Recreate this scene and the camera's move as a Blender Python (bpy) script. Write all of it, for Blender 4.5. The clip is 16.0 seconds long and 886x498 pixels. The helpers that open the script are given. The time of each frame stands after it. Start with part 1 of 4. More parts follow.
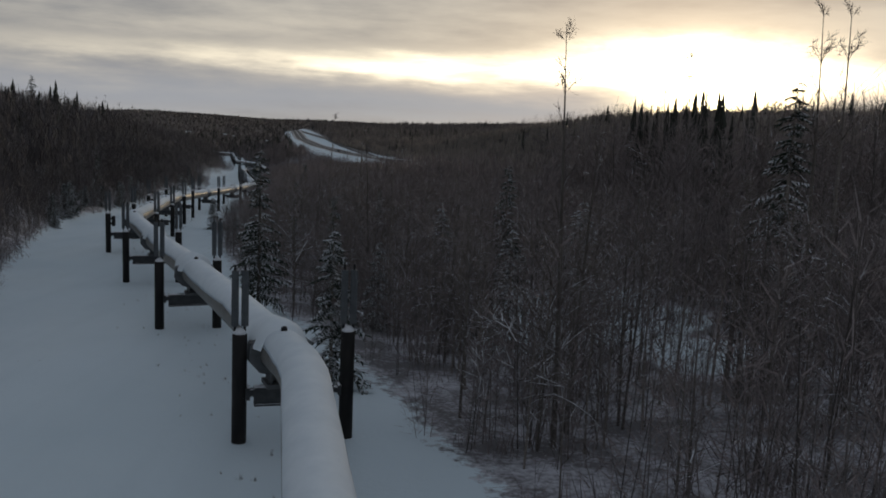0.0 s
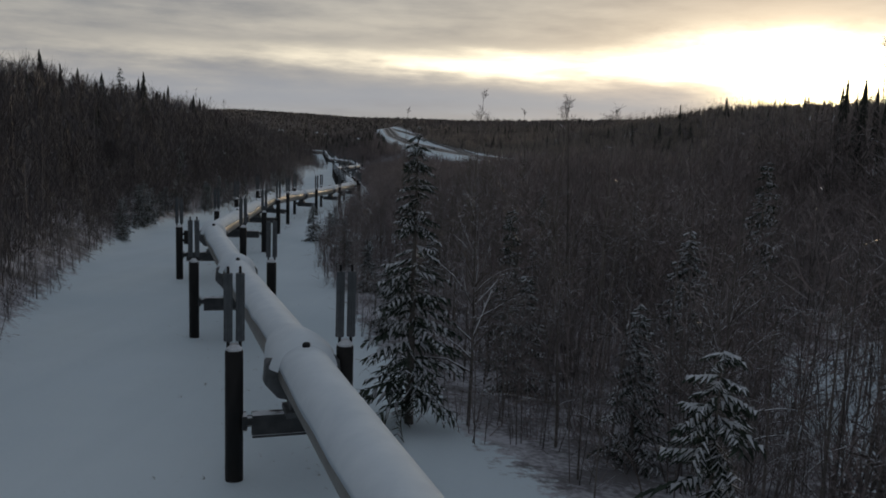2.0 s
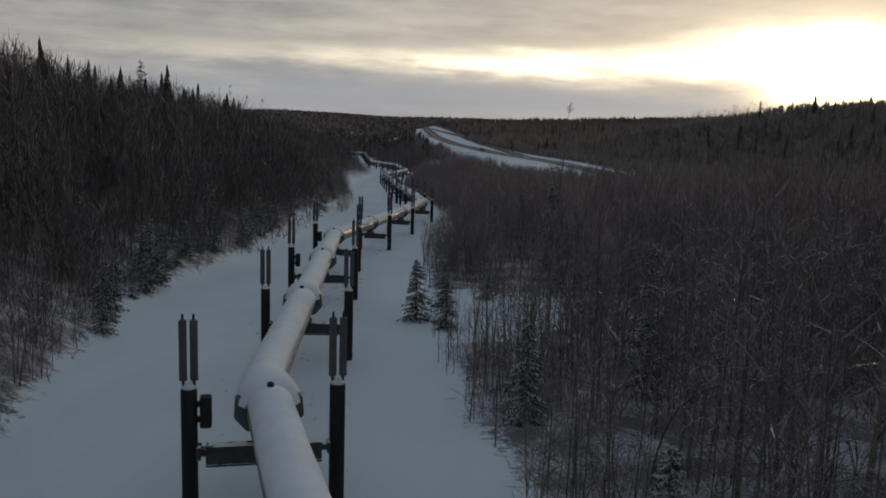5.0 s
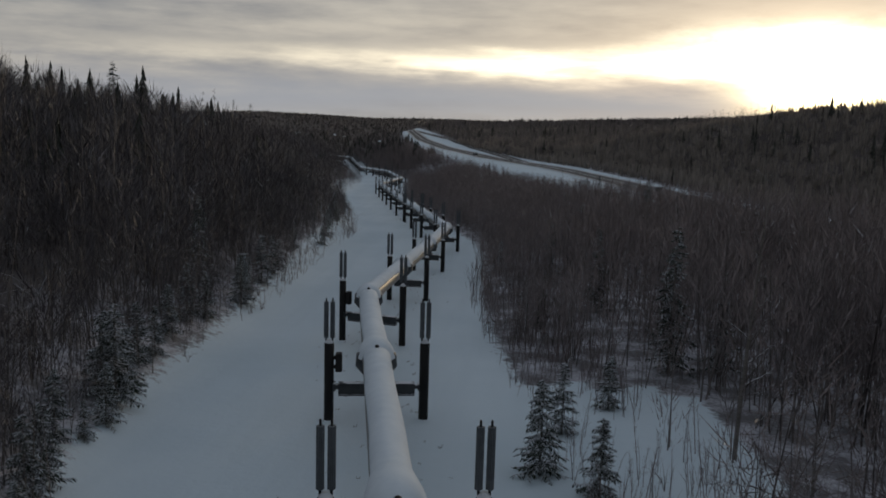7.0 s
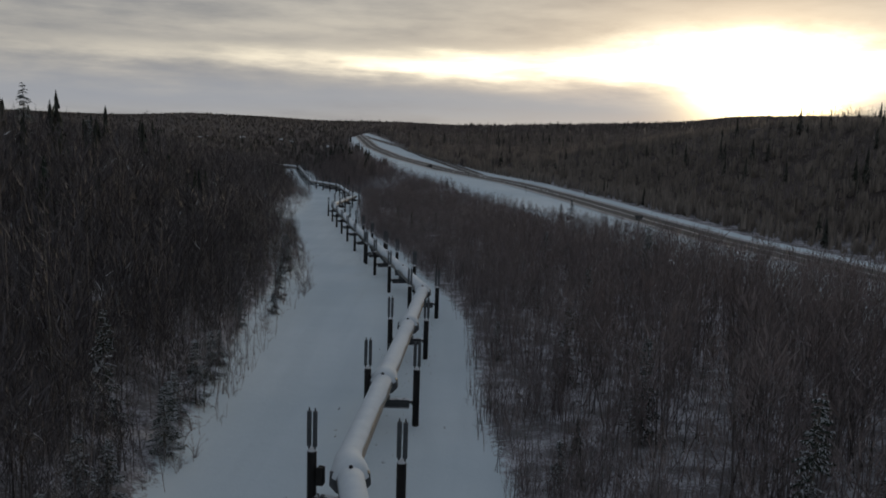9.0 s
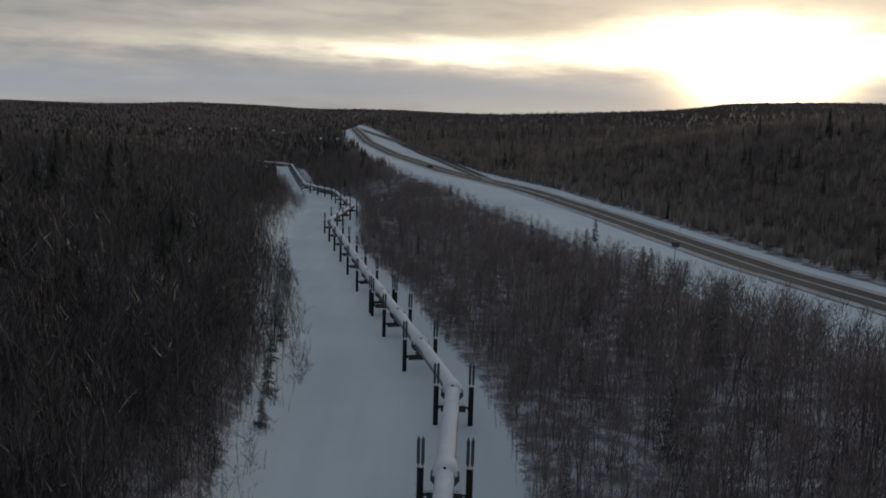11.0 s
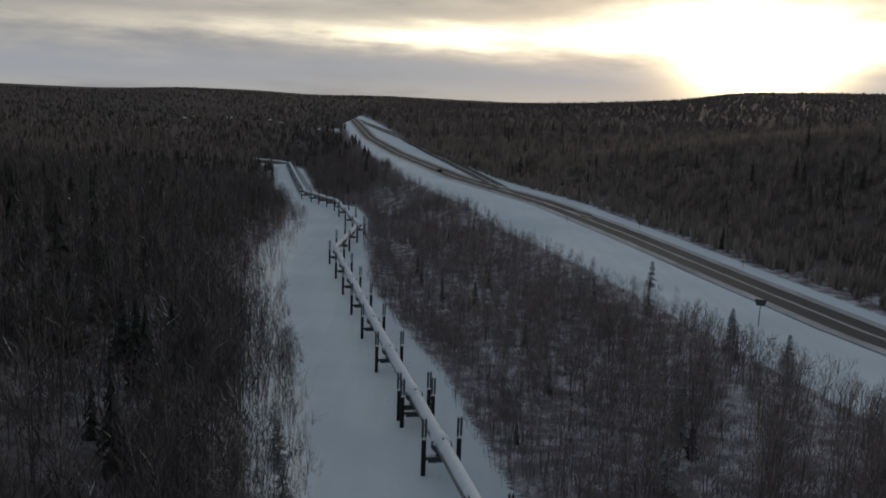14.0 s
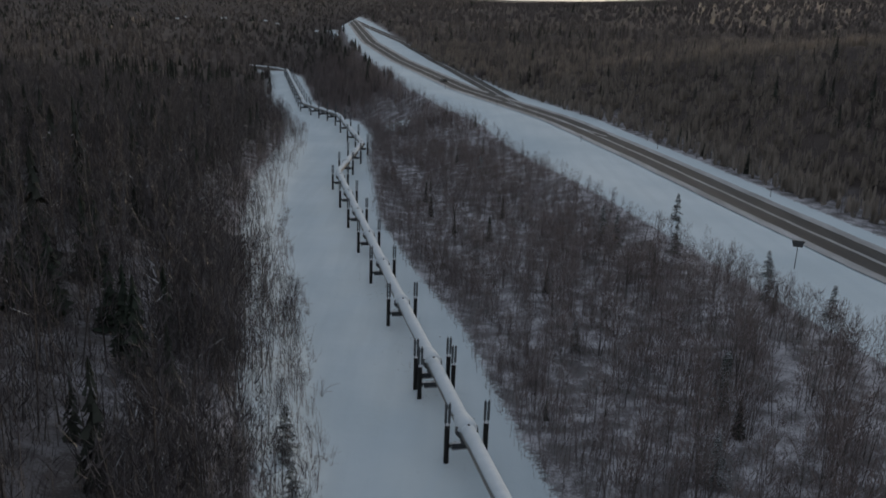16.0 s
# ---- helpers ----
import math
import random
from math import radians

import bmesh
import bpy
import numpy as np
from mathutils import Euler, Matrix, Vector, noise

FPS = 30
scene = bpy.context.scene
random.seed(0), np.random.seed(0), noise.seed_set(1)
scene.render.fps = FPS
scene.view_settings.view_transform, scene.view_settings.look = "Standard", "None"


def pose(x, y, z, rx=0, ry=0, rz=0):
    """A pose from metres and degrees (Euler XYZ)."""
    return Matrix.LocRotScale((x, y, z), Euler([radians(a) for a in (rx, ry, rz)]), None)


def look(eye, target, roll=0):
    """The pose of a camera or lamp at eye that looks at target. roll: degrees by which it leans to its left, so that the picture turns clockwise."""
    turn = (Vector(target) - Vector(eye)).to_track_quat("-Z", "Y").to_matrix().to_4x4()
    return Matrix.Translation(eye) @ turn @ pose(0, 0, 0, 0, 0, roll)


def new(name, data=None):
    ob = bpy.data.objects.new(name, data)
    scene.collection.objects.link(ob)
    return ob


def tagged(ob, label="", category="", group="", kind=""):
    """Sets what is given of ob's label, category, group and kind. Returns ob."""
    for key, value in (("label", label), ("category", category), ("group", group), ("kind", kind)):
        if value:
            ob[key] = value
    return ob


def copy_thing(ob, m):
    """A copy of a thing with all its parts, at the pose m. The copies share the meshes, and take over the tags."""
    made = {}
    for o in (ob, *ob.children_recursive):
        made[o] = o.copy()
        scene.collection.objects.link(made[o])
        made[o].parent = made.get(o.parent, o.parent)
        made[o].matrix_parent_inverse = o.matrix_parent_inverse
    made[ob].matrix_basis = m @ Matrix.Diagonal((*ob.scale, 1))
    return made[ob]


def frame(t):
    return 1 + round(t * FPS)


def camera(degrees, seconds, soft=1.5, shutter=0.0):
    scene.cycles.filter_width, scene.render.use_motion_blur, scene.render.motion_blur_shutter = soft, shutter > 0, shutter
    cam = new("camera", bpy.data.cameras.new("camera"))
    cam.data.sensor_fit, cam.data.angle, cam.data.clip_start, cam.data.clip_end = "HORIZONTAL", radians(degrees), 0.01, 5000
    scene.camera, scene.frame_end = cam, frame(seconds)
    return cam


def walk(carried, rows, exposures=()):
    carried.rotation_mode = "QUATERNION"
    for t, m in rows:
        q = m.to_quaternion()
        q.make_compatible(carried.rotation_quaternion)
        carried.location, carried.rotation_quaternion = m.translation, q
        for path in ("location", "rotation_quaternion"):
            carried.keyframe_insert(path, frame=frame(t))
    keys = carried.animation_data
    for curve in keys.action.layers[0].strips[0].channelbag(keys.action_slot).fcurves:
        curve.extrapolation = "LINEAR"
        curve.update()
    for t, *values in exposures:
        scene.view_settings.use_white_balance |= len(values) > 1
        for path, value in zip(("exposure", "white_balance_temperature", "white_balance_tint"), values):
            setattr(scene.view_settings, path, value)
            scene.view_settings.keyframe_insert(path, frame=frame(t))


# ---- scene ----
cam = camera(55.0, 16.0, 1.8)
PATH = [
    (0, (0.253, 9.672, 13.526), (0.369, 11.647, 13.234), 2.6),
    (0.5, (-0.843, 15.1, 13.231), (-0.778, 17.077, 12.933), 2.3),
    (1, (-2.187, 20.782, 12.863), (-2.179, 22.759, 12.561), 2.1),
    (1.5, (-3.718, 26.372, 12.474), (-3.766, 28.348, 12.17), 2.2),
    (2, (-5.367, 31.912, 12.052), (-5.454, 33.887, 11.747), 2.2),
    (2.5, (-7.135, 37.501, 11.471), (-7.247, 39.474, 11.164), 2.0),
    (3, (-9.008, 43.267, 11.336), (-9.132, 45.239, 11.027), 1.8),
    (3.5, (-10.966, 48.69, 11.422), (-11.1, 50.662, 11.114), 1.9),
    (4, (-12.952, 54.05, 11.487), (-13.093, 56.021, 11.177), 1.8),
    (4.2, (-13.573, 56.388, 11.578), (-13.728, 58.358, 11.269), 2.1),
    (6.3, (-22.435, 79.062, 12.402), (-22.599, 81.031, 12.09), 1.4),
    (6.5, (-23.097, 81.042, 12.474), (-23.256, 83.012, 12.163), 1.2),
    (7, (-24.929, 85.756, 13.046), (-25.046, 87.729, 12.739), 1.7),
    (7.5, (-26.281, 90.177, 13.76), (-26.334, 92.153, 13.458), 1.8),
    (8, (-27.28, 94.441, 14.675), (-27.294, 96.418, 14.376), 1.8),
    (8.5, (-28.399, 99.499, 15.913), (-28.4, 101.476, 15.613), 1.9),
    (9, (-29.483, 104.907, 17.415), (-29.477, 106.884, 17.115), 1.9),
    (9.2, (-29.849, 107.217, 17.755), (-29.843, 109.195, 17.461), 2.0),
    (11.3, (-33.993, 130.727, 23.511), (-33.97, 132.699, 23.178), 1.6),
    (11.5, (-34.416, 132.96, 23.736), (-34.393, 134.932, 23.405), 1.8),
    (12, (-35.208, 137.654, 24.787), (-35.185, 139.627, 24.457), 1.8),
    (12.5, (-36.426, 143.657, 25.732), (-36.401, 145.628, 25.395), 1.9),
    (13, (-37.46, 148.955, 26.656), (-37.433, 150.925, 26.313), 1.9),
    (13.5, (-38.408, 154.098, 27.738), (-38.379, 156.066, 27.386), 1.9),
    (14, (-39.531, 158.82, 29.181), (-39.5, 160.786, 28.817), 2.0),
    (14.5, (-40.32, 162.243, 30.205), (-40.288, 164.207, 29.827), 1.9),
    (15, (-40.744, 164.796, 30.864), (-40.709, 166.745, 30.418), 2.0),
    (15.5, (-41.251, 167.301, 31.563), (-41.215, 169.232, 31.046), 2.0),
    (16, (-41.728, 169.738, 32.293), (-41.689, 171.65, 31.707), 2.1),
]
walk(cam, [(t, look(eye, target, roll)) for t, eye, target, roll in PATH], [(0.0, 0.07), (14.4, 0.05), (16.0, 0.5)])

# ---- world, sun ----
SUN_AZ, SUN_EL = radians(20.0), radians(3.5)       # east of +y, above the horizon
world = bpy.data.worlds.new("overcast_evening_sky")
scene.world = world
world.use_nodes = True


class Nodes:
    """Small helper to write node trees as expressions."""

    def __init__(self, tree):
        self.t = tree
        tree.nodes.clear()

    def n(self, kind, **props):
        node = self.t.nodes.new(kind)
        for k, v in props.items():
            if k == "op":
                node.operation = v
            elif k == "blend":
                node.blend_type = v
            elif k == "data":
                node.data_type = v
            elif k == "coord":
                node.attribute_name = v
        return node

    def link(self, a, b):
        self.t.links.new(a, b)

    def put(self, socket, v):
        if isinstance(v, (int, float)):
            socket.default_value = v
        elif isinstance(v, (tuple, list)):
            socket.default_value = (*v, 1.0) if len(v) == 3 and len(socket.default_value) == 4 else tuple(v)
        else:
            self.link(v, socket)

    def m(self, op, a, b=0.0, clamp=False):
        node = self.n("ShaderNodeMath", op=op)
        node.use_clamp = clamp
        self.put(node.inputs[0], a)
        self.put(node.inputs[1], b)
        return node.outputs[0]

    def gauss(self, a, mid, width):
        d = self.m("DIVIDE", self.m("SUBTRACT", a, mid), width)
        return self.m("EXPONENT", self.m("MULTIPLY", self.m("MULTIPLY", d, d), -1.0))

    def mix(self, f, a, b, blend="MIX"):
        node = self.n("ShaderNodeMix", data="RGBA", blend=blend)
        self.put(node.inputs[0], f)
        self.put(node.inputs[6], a)
        self.put(node.inputs[7], b)
        return node.outputs[2]

    def noise(self, vec, scale, detail=3.0, rough=0.55, stretch=None):
        if stretch:
            mp = self.n("ShaderNodeMapping")
            self.link(vec, mp.inputs[0])
            mp.inputs[3].default_value = stretch
            vec = mp.outputs[0]
        node = self.n("ShaderNodeTexNoise")
        if vec is not None:
            self.link(vec, node.inputs["Vector"])
        node.inputs["Scale"].default_value = scale
        node.inputs["Detail"].default_value = detail
        node.inputs["Roughness"].default_value = rough
        return node.outputs[0]

    def ramp(self, v, lo, hi, a=0.0, b=1.0):
        node = self.n("ShaderNodeMapRange")
        self.put(node.inputs[0], v)
        for i, x in zip((1, 2, 3, 4), (lo, hi, a, b)):
            self.put(node.inputs[i], x)
        return node.outputs[0]


w = Nodes(world.node_tree)
coord = w.n("ShaderNodeTexCoord").outputs["Generated"]
sep = w.n("ShaderNodeSeparateXYZ")
w.link(coord, sep.inputs[0])
DEG = 57.29578
el = w.m("MULTIPLY", w.m("ARCSINE", sep.outputs[2]), DEG)
az = w.m("MULTIPLY", w.m("ARCTAN2", sep.outputs[0], sep.outputs[1]), DEG)
streak = w.noise(coord, 3.0, 6.0, 0.55, (1.0, 1.0, 9.0))
puff = w.noise(coord, 9.0, 5.0, 0.6, (1.0, 1.0, 5.0))
wisp = w.m("ADD", w.m("MULTIPLY", streak, 0.6), w.m("MULTIPLY", puff, 0.4))
sky = w.n("ShaderNodeTexSky")
sky.sky_type, sky.sun_disc = "NISHITA", False
sky.sun_elevation, sky.sun_rotation = SUN_EL, SUN_AZ
sky.air_density, sky.dust_density = 1.2, 2.0
clear = w.mix(1.0, sky.outputs[0], (0.05, 0.05, 0.05), "MULTIPLY")
# cloud deck: grey-blue, lighter low down, mottled
deck = w.mix(w.ramp(el, 5.0, 16.0), (0.45, 0.44, 0.43), (0.275, 0.305, 0.352))
deck = w.mix(w.ramp(wisp, 0.38, 0.62), w.mix(1.0, deck, (0.54, 0.58, 0.65), "MULTIPLY"), w.mix(1.0, deck, (1.12, 1.09, 1.02), "MULTIPLY"))
base = w.mix(0.12, deck, clear)
# the lit gap between deck and horizon, brightest towards the sun
elw = w.m("ADD", el, w.m("MULTIPLY", w.m("SUBTRACT", wisp, 0.5), 3.6))
band = w.m("MULTIPLY", w.gauss(elw, 3.6, 0.7), w.gauss(az, 12.0, 23.0))
glow = w.m("MULTIPLY", w.gauss(elw, 4.0, 1.7), w.gauss(az, 19.5, 6.5))
shreds = w.ramp(w.noise(coord, 14.0, 6.0, 0.62, (1.0, 1.0, 3.5)), 0.36, 0.60, 0.35, 1.15)
glow = w.m("MULTIPLY", glow, shreds)
band = w.m("MULTIPLY", band, w.ramp(w.noise(coord, 7.0, 5.0, 0.6, (1.0, 1.0, 6.0)), 0.35, 0.6, 0.5, 1.2))
core = w.m("MULTIPLY", w.gauss(el, 2.6, 2.0), w.gauss(az, 20.5, 4.0))
wide = w.m("MULTIPLY", w.gauss(el, 4.0, 6.5), w.gauss(az, 19.0, 24.0))
low = w.m("MULTIPLY", w.gauss(elw, 1.1, 1.4), w.m("SUBTRACT", 1.0, w.gauss(az, 20.5, 6.0)))
LOW = w.m("MULTIPLY", low, 0.85)
for amount, part_of, tone in ((1.5, band, (1.0, 0.86, 0.58)), (3.6, glow, (1.0, 0.88, 0.62)), (6.0, core, (1.0, 0.84, 0.46)), (0.30, wide, (1.0, 0.84, 0.52))):
    base = w.mix(1.0, base, w.mix(1.0, tone, w.m("MULTIPLY", part_of, amount), "MULTIPLY"), "ADD")
base = w.mix(LOW, base, w.mix(w.gauss(az, 18.0, 26.0), (0.29, 0.31, 0.35), (0.40, 0.40, 0.41)))
bg = w.n("ShaderNodeBackground")
w.link(base, bg.inputs[0])
bg.inputs[1].default_value = 1.0
out = w.n("ShaderNodeOutputWorld")
w.link(bg.outputs[0], out.inputs[0])

sun = new("sun", bpy.data.lights.new("sun", "SUN"))
sun.data.energy, sun.data.angle, sun.data.color = 0.8, radians(12), (1.0, 0.80, 0.55)
toward = Vector((math.sin(SUN_AZ) * math.cos(SUN_EL), math.cos(SUN_AZ) * math.cos(SUN_EL), math.sin(SUN_EL)))
sun.matrix_world = look((0, 0, 200), Vector((0, 0, 200)) - toward)

# ---- materials ----


def material(name, rough=0.7, metal=0.0, spec=0.3):
    mat = bpy.data.materials.new(name)
    mat.use_nodes = True
    k = Nodes(mat.node_tree)
    b = k.n("ShaderNodeBsdfPrincipled")
    b.inputs["Roughness"].default_value, b.inputs["Metallic"].default_value = rough, metal
    b.inputs["Specular IOR Level"].default_value = spec
    o = k.n("ShaderNodeOutputMaterial")
    k.link(b.outputs[0], o.inputs[0])
    return mat, k, b


def bump(k, b, height, strength, distance):
    node = k.n("ShaderNodeBump")
    node.inputs["Strength"].default_value, node.inputs["Distance"].default_value = strength, distance
    k.link(height, node.inputs["Height"])
    k.link(node.outputs[0], b.inputs["Normal"])


def plain(name, dark, light, scale, rough=0.7, metal=0.0, relief=0.02, spec=0.3, stretch=None, vary=0.0, snow=0.0, thru=0.0):
    """Two-tone mottled surface at two scales with fine relief; snow lies on faces that look up where snow > 0."""
    mat, k, b = material(name, rough, metal, spec)
    pos = k.n("ShaderNodeTexCoord").outputs["Object"]
    f = k.noise(pos, scale, 5.0, 0.6, stretch)
    g = k.noise(pos, scale * 0.13, 2.0, 0.5)
    f = k.m("ADD", k.m("MULTIPLY", k.ramp(f, 0.3, 0.7), 0.65), k.m("MULTIPLY", k.ramp(g, 0.3, 0.7), 0.35))
    c = k.mix(f, dark, light)
    if vary:
        info = k.n("ShaderNodeObjectInfo").outputs["Random"]
        isl = k.n("ShaderNodeNewGeometry").outputs["Random Per Island"]
        v = k.ramp(k.m("FRACT", k.m("ADD", info, isl)), 0, 1, 1 - vary, 1 + vary)
        c = k.mix(1.0, c, v, "MULTIPLY")
    if snow:
        up = k.n("ShaderNodeSeparateXYZ")
        k.link(k.n("ShaderNodeNewGeometry").outputs["Normal"], up.inputs[0])
        lay = k.m("MULTIPLY", k.ramp(up.outputs[2], 0.45, 0.75), k.ramp(k.noise(pos, scale * 0.7, 3.0), 0.62 - 0.3 * snow, 0.70 - 0.3 * snow))
        c = k.mix(lay, c, (0.74, 0.77, 0.82))
    k.link(c, b.inputs["Base Color"])
    if relief:
        bump(k, b, f, 0.6, relief)
    if thru:
        # thin, frost-furred twigs pass part of the light on
        t = k.n("ShaderNodeBsdfTranslucent")
        k.link(k.mix(0.35, c, (0.62, 0.60, 0.58)), t.inputs[0])
        both = k.n("ShaderNodeMixShader")
        both.inputs[0].default_value = thru
        k.link(b.outputs[0], both.inputs[1])
        k.link(t.outputs[0], both.inputs[2])
        k.link(both.outputs[0], k.t.nodes["Material Output"].inputs[0])
    return mat


M_PIPE = plain("galvanised_pipe_jacket", (0.17, 0.165, 0.155), (0.30, 0.285, 0.26), 2.5, 0.5, 0.35, 0.005)
M_CLAMP = plain("weathered_steel_plate", (0.07, 0.075, 0.08), (0.16, 0.165, 0.17), 4.0, 0.6, 0.3, 0.004)
M_POST = plain("dark_painted_steel", (0.010, 0.010, 0.011), (0.036, 0.033, 0.031), 3.0, 0.65, 0.0, 0.004, spec=0.15, stretch=(1, 1, 0.25))
M_FIN = plain("grey_aluminium_fins", (0.075, 0.085, 0.095), (0.14, 0.15, 0.16), 5.0, 0.55, 0.2, 0.004)
M_ROD = plain("black_rod", (0.008, 0.008, 0.01), (0.02, 0.02, 0.022), 8.0, 0.6)
M_COLLAR = plain("frosted_white_collar", (0.50, 0.52, 0.55), (0.74, 0.76, 0.80), 6.0, 0.8)
M_BEAM = plain("dark_steel_beam", (0.03, 0.033, 0.037), (0.085, 0.088, 0.09), 3.0, 0.6, 0.1, 0.004, snow=0.75)
M_CAP = plain("settled_snow", (0.62, 0.685, 0.74), (0.76, 0.815, 0.86), 1.2, 0.85, 0.0, 0.02, 0.2)
M_BARK = plain("grey_birch_bark", (0.08, 0.07, 0.062), (0.25, 0.225, 0.205), 6.0, 0.85, 0.0, 0.01, 0.2, (1, 1, 3), 0.35, 0.35)
M_LIMB = plain("frosted_birch_limb", (0.065, 0.052, 0.046), (0.16, 0.135, 0.122), 5.0, 0.85, 0.0, 0.0, 0.2, None, 0.3, 0.95)
M_TWIG = plain("brown_bare_twigs", (0.068, 0.053, 0.049), (0.165, 0.135, 0.125), 3.0, 0.5, 0.0, 0.0, 0.5, None, 0.4, 0.4, thru=0.08)
M_BRUSH = plain("bare_brush", (0.115, 0.086, 0.083), (0.245, 0.208, 0.207), 0.35, 0.5, 0.0, 0.0, 0.5, None, 0.45, 0.06, thru=0.08)
# darker, greyer variant of bare_brush for the bank left of the strip
M_BANKBRUSH = plain("dark_bank_brush", (0.055, 0.048, 0.051), (0.135, 0.122, 0.128), 0.35, 0.6, 0.0, 0.0, 0.3, None, 0.5, 0.10)
# duller, more neutral copy of bare_brush, distance haze put into its colour
M_FARBRUSH = plain("far_bare_woods", (0.075, 0.062, 0.060), (0.150, 0.130, 0.130), 0.05, 0.55, 0.0, 0.0, 0.5, None, 0.4, thru=0.06)
# bare twigs with the hazy glare below the sun put into a lighter colour
M_RIDGE = plain("ridge_twigs_glare_tint", (0.150, 0.120, 0.098), (0.290, 0.250, 0.215), 0.12, 0.45, 0.0, 0.0, 0.6, None, 0.35, thru=0.35)
M_STEM = plain("bare_stems", (0.075, 0.064, 0.060), (0.20, 0.18, 0.172), 0.6, 0.75, 0.0, 0.0, 0.2, None, 0.5, 0.2)
M_NEEDLE = plain("dark_spruce_needles", (0.022, 0.030, 0.024), (0.058, 0.072, 0.056), 2.5, 0.85, 0.0, 0.0, 0.15, None, 0.35)
M_FARNEEDLE = plain("far_spruce_needles", (0.030, 0.034, 0.030), (0.070, 0.076, 0.064), 0.3, 0.9, 0.0, 0.0, 0.1, None, 0.35)
M_FROST = plain("hoar_frost_on_boughs", (0.42, 0.44, 0.47), (0.74, 0.77, 0.82), 3.0, 0.85)
M_ASPHALT = plain("worn_asphalt", (0.040, 0.039, 0.039), (0.090, 0.087, 0.084), 0.35, 0.7, 0.0, 0.01, 0.3, (1, 0.15, 1))
M_SLUSH = plain("packed_road_snow", (0.28, 0.275, 0.275), (0.58, 0.59, 0.61), 0.4, 0.85, 0.0, 0.01, 0.2, (1, 0.2, 1))
M_WOODSIGN = plain("grey_sign_back", (0.05, 0.05, 0.052), (0.10, 0.10, 0.10), 4.0, 0.7)
M_WALL = plain("house_siding", (0.16, 0.15, 0.14), (0.28, 0.27, 0.25), 1.0, 0.8)
M_GLASS = plain("dark_window_glass", (0.02, 0.022, 0.025), (0.04, 0.042, 0.045), 1.0, 0.1, 0.0, 0.0, 0.5)
M_CARBODY = plain("dark_car_paint", (0.015, 0.016, 0.018), (0.03, 0.03, 0.032), 2.0, 0.3, 0.2, 0.0, 0.5)
M_GRASS = plain("dead_grass", (0.06, 0.045, 0.03), (0.16, 0.125, 0.085), 3.0, 0.9, vary=0.3)


def ground_material():
    mat, k, b = material("snow_ground", 0.85, 0.0, 0.2)
    pos = k.n("ShaderNodeTexCoord").outputs["Object"]
    woods = k.n("ShaderNodeAttribute", coord="woods").outputs["Fac"]
    far = k.n("ShaderNodeAttribute", coord="far_woods").outputs["Fac"]
    big = k.noise(pos, 0.06, 4.0)
    mid = k.noise(pos, 0.7, 5.0, 0.65)
    fine = k.noise(pos, 5.0, 4.0, 0.6)
    lanes = k.noise(pos, 0.5, 2.0, 0.5, (1.0, 0.06, 1.0))
    snow = k.mix(k.ramp(big, 0.3, 0.7), (0.585, 0.68, 0.74), (0.69, 0.775, 0.83))
    snow = k.mix(k.m("MULTIPLY", k.ramp(lanes, 0.45, 0.62), 0.22), snow, (0.535, 0.625, 0.68))
    specks = k.m("MULTIPLY", k.ramp(fine, 0.70, 0.76), k.ramp(big, 0.45, 0.62))
    snow = k.mix(k.m("MULTIPLY", specks, 0.5), snow, (0.15, 0.125, 0.10))
    # dark brown patches stand for brush and the shade between its stems
    floor_dark = k.ramp(k.m("ADD", k.m("MULTIPLY", k.noise(pos, 0.35, 5.0, 0.6), 0.65), k.m("MULTIPLY", k.noise(pos, 5.0, 4.0, 0.6), 0.35)), 0.40, 0.55)
    # floor snow duller and more lilac than the strip's, the sun's glow tinted in
    floor = k.mix(k.m("MULTIPLY", floor_dark, 0.78), (0.53, 0.53, 0.58), (0.058, 0.050, 0.046))
    # carpet: dense brush and the gloom among its stems put into one colour
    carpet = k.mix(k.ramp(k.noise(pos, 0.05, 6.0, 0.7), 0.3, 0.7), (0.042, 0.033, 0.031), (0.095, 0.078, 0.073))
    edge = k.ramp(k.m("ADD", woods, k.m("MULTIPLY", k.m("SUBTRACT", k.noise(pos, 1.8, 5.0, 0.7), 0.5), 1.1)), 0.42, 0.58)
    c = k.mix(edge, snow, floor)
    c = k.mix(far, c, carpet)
    k.link(c, b.inputs["Base Color"])
    h = k.m("ADD", k.m("MULTIPLY", mid, 0.8), k.m("MULTIPLY", fine, 0.2))
    bump(k, b, h, 0.5, 0.12)
    return mat


M_GROUND = ground_material()

# ---- mesh helpers ----


def solid(name, verts, faces, mat, parent=None, smooth=False):
    me = bpy.data.meshes.new(name)
    me.from_pydata([tuple(v) for v in verts], [], [tuple(f) for f in faces])
    me.materials.append(mat)
    if smooth:
        me.polygons.foreach_set("use_smooth", [True] * len(me.polygons))
    me.update()
    ob = new(name, me)
    ob.parent = parent
    return ob


def trimesh(name, verts, tris, mat, parent=None):
    """A large triangle mesh from arrays."""
    verts, tris = np.asarray(verts, np.float32), np.asarray(tris, np.int32)
    me = bpy.data.meshes.new(name)
    me.vertices.add(len(verts))
    me.vertices.foreach_set("co", verts.ravel())
    me.loops.add(len(tris) * 3)
    me.loops.foreach_set("vertex_index", tris.ravel())
    me.polygons.add(len(tris))
    me.polygons.foreach_set("loop_start", np.arange(len(tris), dtype=np.int32) * 3)
    me.materials.append(mat)
    me.update(calc_edges=True)
    ob = new(name, me)
    ob.parent = parent
    return ob


def part(name, bm, mat, parent, label="", smooth=False):
    me = bpy.data.meshes.new(name)
    bm.to_mesh(me)
